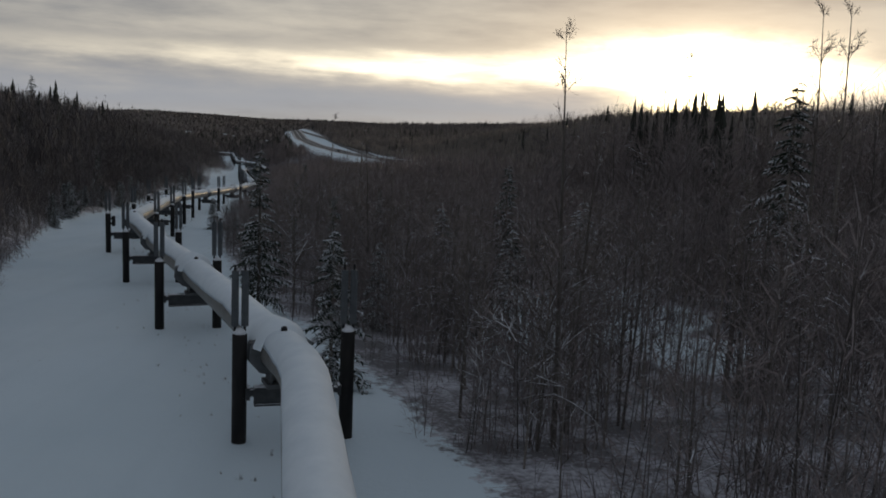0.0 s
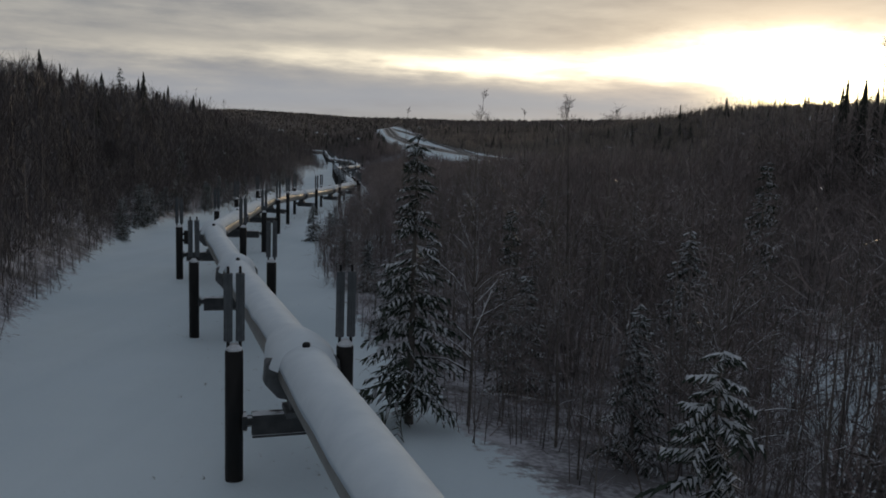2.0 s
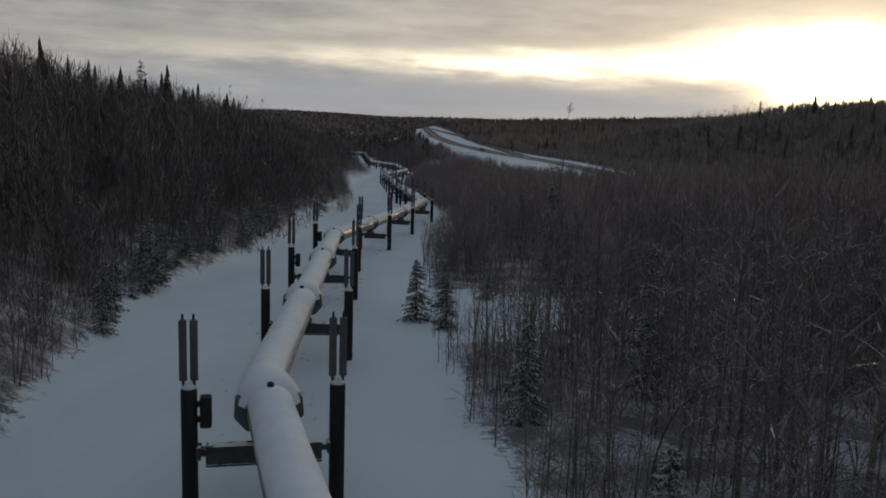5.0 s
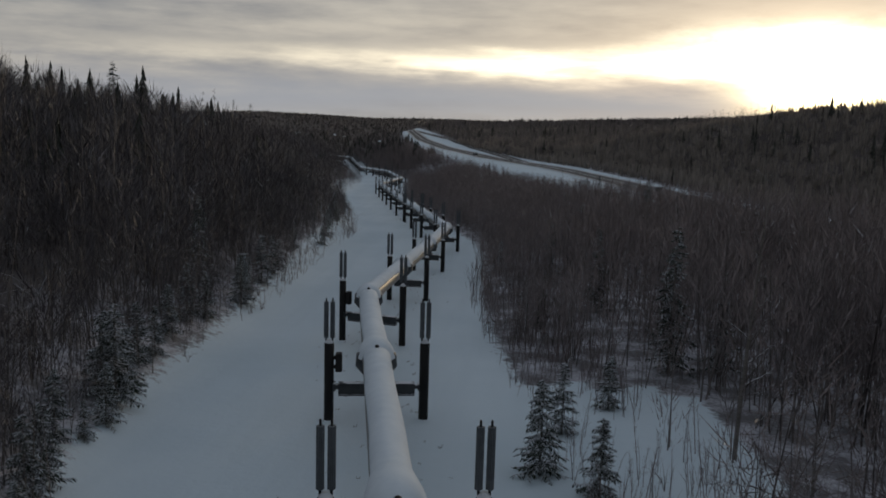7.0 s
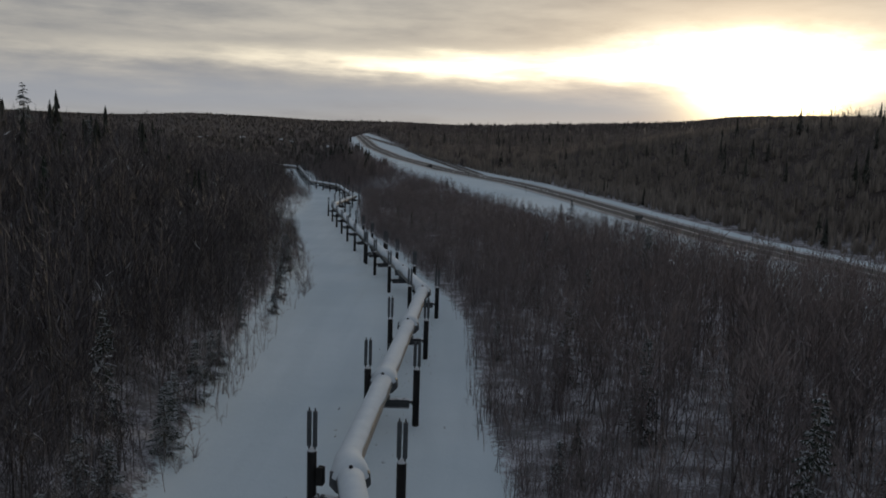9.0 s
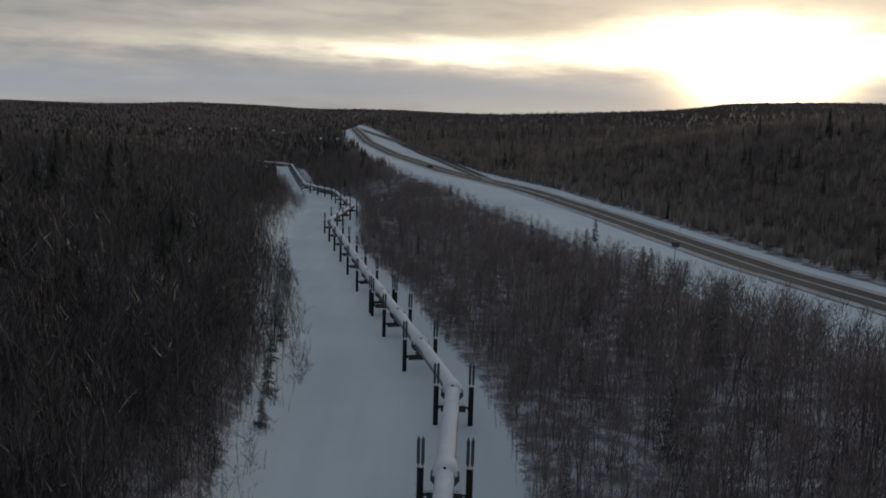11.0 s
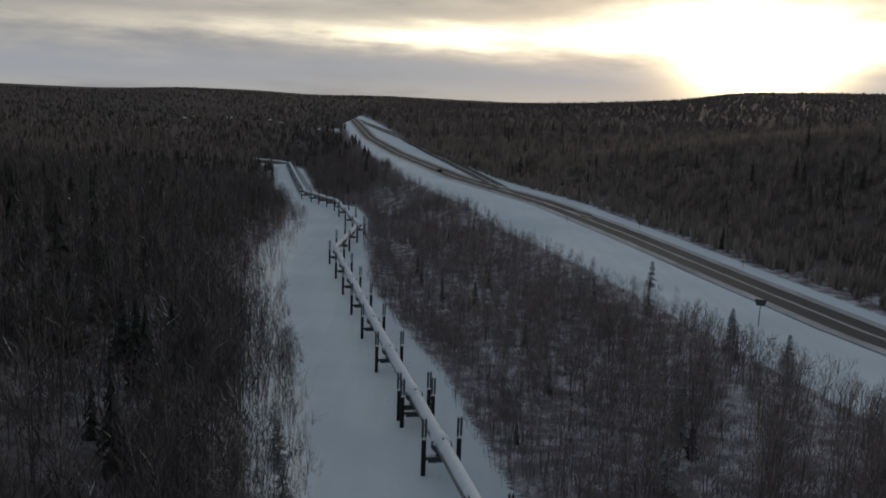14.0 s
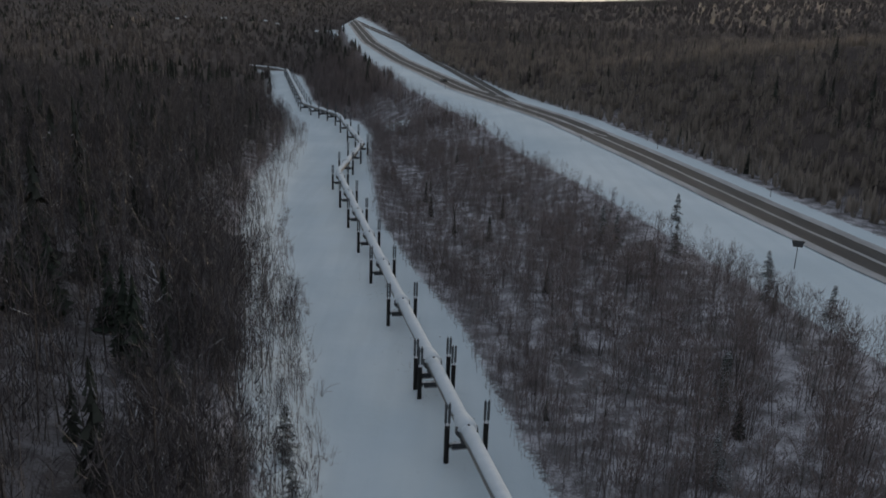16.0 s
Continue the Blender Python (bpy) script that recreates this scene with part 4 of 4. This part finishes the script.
near_bare = [upright_proto(100 + k, 62) for k in range(12)]
fine_bare = [bare_proto(150 + k, 120, 22, 3, 0.55) for k in range(8)]
fine_stems, fine_twigs = [(p[0], p[1]) for p in fine_bare], [(p[2], p[3]) for p in fine_bare]
mid_bare = [bare_proto(200 + k, 15, 2, 2) for k in range(6)]
stems, twigs = [(p[0], p[1]) for p in near_bare], [(p[2], p[3]) for p in near_bare]
mid_all = [(np.concatenate([p[0], p[2]]), np.concatenate([p[1], p[3] + len(p[0])])) for p in mid_bare]
spires = [conifer_proto(300 + k, 16, 0.15) for k in range(5)]
far_spires = [conifer_proto(320 + k, 3, 0.19) for k in range(4)]
BARE_R, BARE_L = "dense bare birch and willow woods, dark brown", "bare birch woods on the bank, dark brown"

# between the strip and the highway
x, y, d = spots(29000, -75, 70, 12, 475, 1)
keep = (d < 75) & (x < np.interp(y, [0, 150, 420, 475], [70, 60, 20, 0])) & (x > np.interp(y, RIGHT_Y, RIGHT_X))
x, y, d = x[keep], y[keep], d[keep]
tall = np.interp(y, [0, 110, 150, 230, 420], [1.0, 1.0, 0.88, 0.8, 0.8])
inner = x - np.interp(y, RIGHT_Y, RIGHT_X)
tall = tall + (1.1 - tall) * np.clip((inner - 14) / 30, 0, 1) * np.interp(y, [270, 340], [1.0, 0.2])
tall = tall * (1 + 0.10 * np.clip((inner - 20) / 12, 0, 1) * np.interp(y, [45, 60, 110, 150], [0, 1, 1, 0]))
d = np.maximum(d, np.clip(inner * 0.5, 0, 13)) + 1.5 * waves(x, y, 11.0, 77)
h = np.minimum(4.2 + 0.36 * d, np.interp(y, [60, 80, 100], [8.8, 8.8, 9.0])) * tall * np.random.RandomState(5).uniform(0.6, 1.15, len(x))
h = h * (np.interp(y, [230, 320], [0.7, 0.45]) + 0.4 * np.clip((np.interp(y, ROAD_Y, ROAD_X) - 26 - x) / 20, 0, 1))
h = np.where(y < 118, np.minimum(h, 9.3 - 1.6 * np.random.RandomState(29).rand(len(x))), h)
close = (y < 112) & (x < 46)
for sel, sp, tp, wide, n in ((close, fine_stems, fine_twigs, 1.0, 21), (~close, stems, twigs, 1.25, 1)):
    scatter("woods_stems", sp, x[sel], y[sel], h[sel], M_STEM, BARE_R, 1.0, n)
    scatter("woods_twigs", tp, x[sel], y[sel], h[sel], M_BRUSH, BARE_R, wide, n)
# willow thicket filling the floor under them


def thicket_proto(seed):
    """A low clump of many fine upright shoots, one metre high."""
    r_ = np.random.RandomState(seed)
    v, f = [], []
    for _ in range(26):
        g, o = r_.uniform(0, 6.28), 0.75 * math.sqrt(r_.rand())
        p = np.array((math.cos(g) * o, math.sin(g) * o, -0.05))
        way = np.array((math.cos(g) * 0.5 * o, math.sin(g) * 0.5 * o, 1.0)) + r_.normal(size=3) * 0.22
        blade(v, f, p, way / np.linalg.norm(way), r_.uniform(0.5, 1.05), 0.026, r_, True)
    return np.array(v), np.array(f)


thickets = [thicket_proto(360 + k) for k in range(6)]
x, y, d = spots(11000, -75, 70, 12, 475, 16, 1.5, 25.0)
keep = (d < 75) & (x < np.interp(y, [0, 150, 420, 475], [70, 60, 20, 0])) & (x > np.interp(y, RIGHT_Y, RIGHT_X))
x, y, d = x[keep], y[keep], d[keep]
scatter("willow_thicket", thickets, x, y, np.random.RandomState(17).uniform(0.7, 1.7, len(x)), M_BRUSH, "low brown willow thicket under the trees", 0.9, 16)
x, y, d = spots(9000, -150, -12, 30, 475, 18, 4.0, 25.0)
keep = (d < 70) & (x < np.interp(y, LEFT_Y, LEFT_X))
x, y, d = x[keep], y[keep], d[keep]
scatter("willow_thicket", thickets, x, y, np.random.RandomState(19).uniform(0.7, 1.9, len(x)), M_BANKBRUSH, "low dark willow thicket under the trees", 0.9, 18)
# the bank on the other side
x, y, d = spots(17500, -190, -12, 30, 475, 2)
keep = (d < np.interp(y, [30, 150, 475], [60, 90, 110])) & (x < np.interp(y, LEFT_Y, LEFT_X))
x, y, d = x[keep], y[keep], d[keep]
h = np.minimum(3.8 + np.interp(y, [250, 320], [0.9, 0.5]) * d, 11.5) * np.random.RandomState(6).uniform(0.6, 1.15, len(x))
scatter("woods_stems", stems, x, y, h, M_STEM, BARE_L, 1.0, 2)
scatter("woods_twigs", twigs, x, y, h, M_BANKBRUSH, BARE_L, 1.25, 2)
# young growth close to the edge of the strip
x, y, d = spots(17000, -75, -10, 30, 285, 23, 0.7, 30.0)
keep = (d < 15) & (x < np.interp(y, LEFT_Y, LEFT_X))
x, y, d = x[keep], y[keep], d[keep]
h = np.minimum(2.2 + 0.55 * d, 7.0) * np.random.RandomState(24).uniform(0.6, 1.15, len(x))
scatter("woods_stems", stems, x, y, h, M_STEM, BARE_L, 1.0, 24)
scatter("woods_twigs", twigs, x, y, h, M_BANKBRUSH, BARE_L, 1.4, 24)


def sapling_proto(seed):
    """A straight young stem one metre high with short upright shoots."""
    r_ = np.random.RandomState(seed)
    v, f = [], []
    lean, curl = r_.normal(size=2) * 0.10, r_.normal(size=2) * 0.10
    at = lambda t: np.array((lean[0] * t + curl[0] * t * t, lean[1] * t + curl[1] * t * t, t - 0.04 * (1 - t)))
    strip_tube(v, f, [at(t) for t in (0, 0.4, 0.75, 1)], [0.0075, 0.006, 0.004, 0.001], 3)
    for _ in range(22):
        t, g = r_.uniform(0.15, 0.98), r_.uniform(0, 6.28)
        way = np.array((math.cos(g) * 0.6, math.sin(g) * 0.6, 1.0)) + r_.normal(size=3) * 0.2
        blade(v, f, at(t), way / np.linalg.norm(way), r_.uniform(0.08, 0.26) * (1.2 - 0.6 * t), 0.006, r_, True)
    return np.array(v), np.array([t for q_ in f for t in ([q_] if len(q_) == 3 else [(q_[0], q_[1], q_[2]), (q_[0], q_[2], q_[3])])])


saplings = [sapling_proto(380 + k) for k in range(12)]
r = np.random.RandomState(25)
n = 8000
y = r.uniform(100, 480, n)
on_left = (r.rand(n) < 0.42) & (y > 140)
d = 0.3 + r.rand(n) ** 0.8 * np.where(on_left, 11.0, 7.0)
x = np.where(on_left, np.interp(y, LEFT_Y, LEFT_X) - d, np.interp(y, RIGHT_Y, RIGHT_X) + d)
keep = (strips(x, y) > 0.2) & (r.rand(n) < (0.55 + 0.6 * waves(x, y, 12.0, 78)) * np.where(clearing(x, y) < 1.1, 0.7, 1.0))
x, y, d = x[keep], y[keep], d[keep]
h = (2.4 + 0.25 * d) * np.random.RandomState(26).uniform(0.55, 1.3, len(x)) * np.where(clearing(x, y) < 1.1, 0.62, 1.0)
scatter("birch_saplings", saplings, x, y, h, M_BRUSH, "thin upright birch saplings in the snow along the edge", 1.0, 26)
# the wedge past the bend
x, y, d = spots(17000, -130, 0, 440, 720, 27, 0.4, 30.0, False)
keep = (x > np.interp(y, RIGHT_Y, RIGHT_X)) & (x < np.interp(y, ROAD_Y, ROAD_X))
x, y, d = x[keep], y[keep], d[keep]
h = np.minimum(3.5 + 0.3 * d, 6.5) * np.random.RandomState(28).uniform(0.6, 1.15, len(x))
scatter("woods", mid_all, x, y, h, M_BRUSH, "bare woods across the valley floor, dark brown", 1.5, 28)
# further along, and across the highway
x, y, d = spots(19000, -420, 330, 100, 900, 3, 0.6, 70.0)
keep = ~((y < 475) & (x > np.interp(y, LEFT_Y, LEFT_X) - 85) & (x < np.interp(y, ROAD_Y, ROAD_X)))
x, y, d = x[keep], y[keep], d[keep]
h = np.minimum(4.0 + 0.3 * d, 8.5) * np.random.RandomState(7).uniform(0.6, 1.15, len(x))
scatter("woods", mid_all, x, y, h, M_FARBRUSH, "bare woods across the valley floor, dark brown", 1.5, 3)
# the tall stand at the highway side of the near woods
r = np.random.RandomState(81)
x, y = r.uniform(26, 50, 620), r.uniform(80, 160, 620)
ok = strips(x, y) > 1.0
x, y = x[ok], y[ok]
h = 16.5 + 0.25 * (x - 30) - ground_z(x, y) - r.uniform(0, 5.0, len(x))
scatter("woods_stems", fine_stems, x, y, h, M_STEM, BARE_R, 1.0, 82)
scatter("woods_twigs", fine_twigs, x, y, h, M_BRUSH, BARE_R, 0.9, 82)
x = r.uniform(30, 42, 26)
y = r.uniform(95, 130, 26)
scatter("spruce_woods", spires, x, y, 18.0 + 0.25 * (x - 30) - ground_z(x, y) - r.uniform(0, 4.0, 26), M_FARNEEDLE, "dark narrow spruces standing among the bare woods", 0.62, 83)
# the ridge along the highway, its twigs coloured lighter for the sun's glare
ridge_bare = [(p[2], p[3]) for p in (upright_proto(260 + k, 11) for k in range(6))]
r = np.random.RandomState(61)
y = r.uniform(150, 950, 9000)
x = np.interp(y, ROAD_Y, ROAD_X) + 24 + 210 * r.rand(9000)
ok = strips(x, y) > 2.0
x, y = x[ok], y[ok]
scatter("woods", ridge_bare, x, y, r.uniform(4.5, 9.0, len(x)), M_RIDGE, "bare birch woods on the ridge, colour lightened for sun glare", 1.4, 62)
y = r.uniform(150, 900, 100)
x = np.interp(y, ROAD_Y, ROAD_X) + 50 + 150 * r.rand(100)
scatter("spruce_woods", spires, x, y, r.uniform(5, 11, 100), M_FARNEEDLE, "dark narrow spruces on the ridge across the highway", 1.0, 63)
# spruces among them
x, y, d = spots(2300, -230, -30, 60, 640, 4, 11.0)
keep = x < np.interp(y, LEFT_Y, LEFT_X) - 9
x, y, d = x[keep], y[keep], d[keep]
h = np.random.RandomState(8).uniform(5, 13, len(x)) * np.clip(0.3 + d / 45, 0, 1) * np.interp(y, [260, 340], [1.25, 1.0])
scatter("spruce_woods", spires, x, y, h, M_FARNEEDLE, "dark narrow spruces standing among the bare woods", 1.0, 4)
x, y, d = spots(500, -45, 250, 150, 640, 5, 3.0)
h = np.random.RandomState(9).uniform(3.0, 7.5, len(x)) * np.where(x > np.interp(y, ROAD_Y, ROAD_X), 0.95, 0.7)
scatter("spruce_woods", spires, x, y, h, M_FARNEEDLE, "dark narrow spruces standing among the bare woods", 1.0, 5)
r = np.random.RandomState(71)
wide_spires = [conifer_proto(330 + k, 24, 0.19) for k in range(6)]
y = r.uniform(150, 520, 900)
x = np.interp(y, LEFT_Y, LEFT_X) - 14 - 95 * r.rand(900)
ok = r.rand(900) < 0.45 + 0.6 * waves(x, y, 35.0, 72)
scatter("spruce_woods", wide_spires, x[ok], y[ok], r.uniform(5.0, 10.0, ok.sum()), M_NEEDLE, "dark full spruces standing in the bank woods", 1.0, 73)
# the far slopes and the skyline
r = np.random.RandomState(12)
n_far = 27000
a, q = radians(-36) + r.rand(n_far) * radians(76), 420 + 2450 * r.rand(n_far) ** 0.85
x, y = -40 + q * np.sin(a), 100 + q * np.cos(a)
ok = strips(x, y) > 2.0
x, y, q = x[ok], y[ok], q[ok]
dark = r.rand(len(x)) < (0.15 + 0.18 * waves(x, y, 300, 21)) * np.where(x > np.interp(y, ROAD_Y, ROAD_X), 0.15, 1.0)
h = r.uniform(4.0, 8.0, len(x)) * (1 + 0.3 * (r.rand(len(x)) < 0.05))


def fan_proto(seed):
    """A far bare crown: a few upright ragged slivers."""
    r_ = np.random.RandomState(seed)
    v = []
    for _ in range(8):
        g, o = r_.uniform(0, 6.28), r_.uniform(0, 0.22)
        c, s_ = math.cos(g), math.sin(g)
        v += [(c * o - 0.06 * s_, s_ * o + 0.06 * c, r_.uniform(-0.05, 0.3)), (c * o + 0.06 * s_, s_ * o - 0.06 * c, r_.uniform(-0.05, 0.3)), (c * o * 1.3, s_ * o * 1.3, r_.uniform(0.6, 1.0))]
    return np.array(v), np.arange(24).reshape(8, 3)


scatter("far_woods", far_spires, x[dark], y[dark], h[dark] * 1.15, M_FARNEEDLE, "far slopes of dark narrow spruce", 1.2, 6)
scatter("far_woods", [fan_proto(340 + k) for k in range(5)], x[~dark], y[~dark], h[~dark], M_FARBRUSH, "far slopes of bare brown birch woods", 1.3, 7)

# scrub on the near foot of the slope across the highway, in the glare-lightened tone
r = np.random.RandomState(41)
y = r.uniform(230, 760, 11000)
x = np.interp(y, ROAD_Y, ROAD_X) + 14 + 260 * r.rand(11000) ** 1.3
ok = strips(x, y) > 0.8
x, y = x[ok], y[ok]
scatter("far_woods", [fan_proto(350 + k) for k in range(5)], x, y, r.uniform(2.0, 5.0, len(x)), M_RIDGE, "far slopes of bare brown birch woods", 1.5, 42)

# low brush and frosted arching shoots along the edges of the strip


def arc_proto(seed):
    r = np.random.RandomState(seed)
    v, f = [], []
    for _ in range(4):
        g, length = r.uniform(0, 6.28), r.uniform(0.6, 1.1)
        out = np.array((math.cos(g), math.sin(g), 0))
        pts = [np.array((0, 0, -0.03)) + out * length * (0.55 * t * t + 0.15 * t) + np.array((0, 0, length * (1.25 * t - 0.62 * t * t))) for t in (0, 0.3, 0.6, 0.85, 1.0)]
        strip_tube(v, f, pts, [0.008, 0.007, 0.0055, 0.004, 0.001], 3)
        for _ in range(5):
            i = r.randint(1, 4)
            way = r.normal(size=3) * 0.6 + out * 0.4 + np.array((0, 0, 0.4))
            way /= np.linalg.norm(way)
            blade(v, f, pts[i], way, r.uniform(0.12, 0.3), 0.007, r, True)
    return np.array(v), np.array([t for q_ in f for t in ([q_] if len(q_) == 3 else [(q_[0], q_[1], q_[2]), (q_[0], q_[2], q_[3])])])


arcs = [arc_proto(400 + k) for k in range(6)]
x, y, d = spots(2800, -60, 35, 18, 330, 13, 0.1)
keep = (d < 26) & (x < 30)
x, y, d = x[keep], y[keep], d[keep]
scatter("frosted_brush", arcs, x, y, np.random.RandomState(3).uniform(0.5, 1.1, len(x)) * np.clip(1.0 + d * 0.2, 1, 3.4), M_LIMB, "frosted willow shoots and low brush at the edge", 1.0, 13)
x, y, d = spots(2300, -90, -18, 40, 330, 14, 0.1)
keep = d < 9
x, y, d = x[keep], y[keep], d[keep]
scatter("frosted_brush", arcs, x, y, np.random.RandomState(4).uniform(0.5, 1.1, len(x)) * np.clip(0.8 + d * 0.25, 0.8, 2.6), M_LIMB, "frosted willow shoots and low brush at the edge", 1.0, 14)
r = np.random.RandomState(44)
y = r.uniform(150, 340, 1100)
x = np.interp(y, LEFT_Y, LEFT_X) + 0.3 - 2.2 * r.rand(1100) ** 1.5
ok = r.rand(1100) < 0.3 + 0.8 * waves(x, y, 7.0, 45)
scatter("edge_brush", saplings + arcs, x[ok], y[ok], r.uniform(0.5, 2.2, ok.sum()), M_BRUSH, "low brown willow brush along the edge of the strip", 1.2, 46)
# dead grass poking through under the pipe and along the strip
r = np.random.RandomState(15)
gs = r.uniform(20, 330, 900)
px = np.array([on_pipe(s)[:2] for s in gs])
x, y = px[:, 0] + r.normal(0, 1.6, 900), px[:, 1] + r.normal(0, 1.0, 900)
grass = [(np.array([p for k in range(9) for p in ((0.3 * math.cos(k), 0.3 * math.sin(2 * k), -0.05), (0.3 * math.cos(k) + 0.07, 0.3 * math.sin(2 * k), -0.05), (0.3 * math.cos(k) + 0.4 * math.sin(3 * k), 0.3 * math.sin(2 * k) + 0.4 * math.cos(5 * k), 0.6 + 0.3 * math.sin(k)))]),
          np.arange(27).reshape(9, 3))]
scatter("dead_grass", grass, x, y, r.uniform(0.07, 0.2, 900), M_GRASS, "tufts of dead grass poking through the snow", 1.0, 15)["category"] = "grass"

# ---- roadside and far things ----


def make_sign(x, y, h):
    thing = tagged(new("road_sign"), "grey roadside sign panel seen from behind on a tall pole", "road sign")
    bm = bmesh.new()
    tube(bm, [(0, 0, -0.5, 0.07), (0, 0, h, 0.06)], 8)
    part("pole", bm, M_WOODSIGN, thing)
    bm = bmesh.new()
    verts = [bm.verts.new(p) for p in ((-0.65, 0.08, h - 1.0), (0.65, 0.08, h - 1.0), (0.95, 0.08, h), (-0.95, 0.08, h), (-0.65, 0.13, h - 1.0), (0.65, 0.13, h - 1.0), (0.95, 0.13, h), (-0.95, 0.13, h))]
    for f in ((0, 1, 2, 3), (7, 6, 5, 4), (0, 4, 5, 1), (1, 5, 6, 2), (2, 6, 7, 3), (3, 7, 4, 0)):
        bm.faces.new([verts[i] for i in f])
    part("panel", bm, M_WOODSIGN, thing)
    thing.matrix_basis = pose(x, y, gz(x, y), 0, 0, -20)


make_sign(14.0, 291.5, 4.4)


def make_marker():
    thing = tagged(new("delineator_post"), "thin dark roadside marker post standing in the snow", "marker post", "marker posts along the highway")
    bm = bmesh.new()
    tube(bm, [(0, 0, -0.3, 0.05), (0, 0, 1.7, 0.05)], 6)
    part("post", bm, M_WOODSIGN, thing)
    bm = bmesh.new()
    box(bm, -0.11, 0.11, -0.02, 0.02, 1.35, 1.8, 0.01)
    part("reflector", bm, M_WOODSIGN, thing)
    return thing


marker = make_marker()
for n, (y, off) in enumerate(((393, 8.8), (400, -9.0), (340, 8.5), (470, -8.5), (520, -8.5), (560, 8.5), (610, -8.5))):
    x = float(np.interp(y, ROAD_Y, ROAD_X)) + off
    m = pose(x, y, gz(x, y))
    if n:
        copy_thing(marker, m)
    else:
        marker.matrix_basis = m


def make_car():
    thing = tagged(new("car"), "small dark car driving along the snowy highway", "car")
    prof = [(-2.1, 0.35), (-2.15, 0.75), (-1.9, 0.95), (-1.3, 1.02), (-0.75, 1.45), (0.75, 1.48), (1.35, 1.0), (2.0, 0.88), (2.2, 0.65), (2.15, 0.35)]
    bm = bmesh.new()
    rows = [[bm.verts.new((sx * (0.86 if z < 1.1 else 0.68), yy, z)) for yy, z in prof] for sx in (-1, 1)]
    for i in range(len(prof) - 1):
        bm.faces.new((rows[0][i], rows[0][i + 1], rows[1][i + 1], rows[1][i]))
    bm.faces.new(rows[0][::-1])
    bm.faces.new(rows[1])
    part("body", bm, M_CARBODY, thing)
    for sx in (-1, 1):
        for yy in (-1.35, 1.35):
            bm = bmesh.new()
            bmesh.ops.create_cone(bm, cap_ends=True, segments=14, radius1=0.33, radius2=0.33, depth=0.22, matrix=Matrix.Translation((sx * 0.8, yy, 0.33)) @ Matrix.Rotation(radians(90), 4, "Y"))
            part("wheel", bm, M_ROD, thing)
        bm = bmesh.new()
        box(bm, sx * 0.69 - 0.02, sx * 0.69 + 0.02, -0.6, 0.65, 1.1, 1.38)
        part("side_window", bm, M_GLASS, thing)
    bm = bmesh.new()
    box(bm, -0.6, 0.6, -1.08, -1.0, 1.12, 1.36)
    part("windscreen", bm, M_GLASS, thing)
    cy = 548
    cx = float(np.interp(cy, ROAD_Y, ROAD_X)) - 2.2
    thing.matrix_basis = pose(cx, cy, gz(cx, cy) + 0.15, 0, 0, 18)


make_car()


def make_house():
    thing = tagged(new("house"), "small far house with a snow-covered gable roof", "house", "houses across the valley")
    bm = bmesh.new()
    v = [bm.verts.new(p) for p in ((-5, -4, -2), (5, -4, -2), (5, 4, -2), (-5, 4, -2), (-5, -4, 3.2), (5, -4, 3.2), (5, 4, 3.2), (-5, 4, 3.2), (-5, 0, 6.0), (5, 0, 6.0))]
    for f in ((0, 1, 5, 4), (2, 3, 7, 6), (1, 2, 6, 9, 5), (3, 0, 4, 8, 7)):
        bm.faces.new([v[i] for i in f])
    wall = part("wall", bm, M_WALL, thing)
    for sy in (-1, 1):
        bm = bmesh.new()
        q = [bm.verts.new(p) for p in ((-5.6, sy * 4.7, 2.75), (5.6, sy * 4.7, 2.75), (5.6, 0, 6.1), (-5.6, 0, 6.1), (-5.6, sy * 4.7, 3.05), (5.6, sy * 4.7, 3.05), (5.6, 0, 6.45), (-5.6, 0, 6.45))]
        for f in ((0, 1, 2, 3), (4, 5, 6, 7), (0, 1, 5, 4), (1, 2, 6, 5), (2, 3, 7, 6), (3, 0, 4, 7)):
            bm.faces.new([q[i] for i in f])
        part("roof", bm, M_CAP, thing, "snow-covered roof slope")
    for k in (-3, 0, 3):
        bm = bmesh.new()
        box(bm, k - 0.6, k + 0.6, -4.06, -3.98, 0.9, 2.2)
        part("window", bm, M_GLASS, thing)
    return thing


house = make_house()
for n, (x, y, turn) in enumerate(((-330, 1385, 20), (-274, 1395, -15), (-388, 1400, 35), (-378, 1330, 10), (-177, 1195, -30), (-246, 1320, 40))):
    m = pose(x, y, gz(x, y) + 1.3, 0, 0, turn) @ Matrix.Diagonal((0.65, 0.65, 0.65, 1))
    if n:
        copy_thing(house, m)
    else:
        house.matrix_basis = m
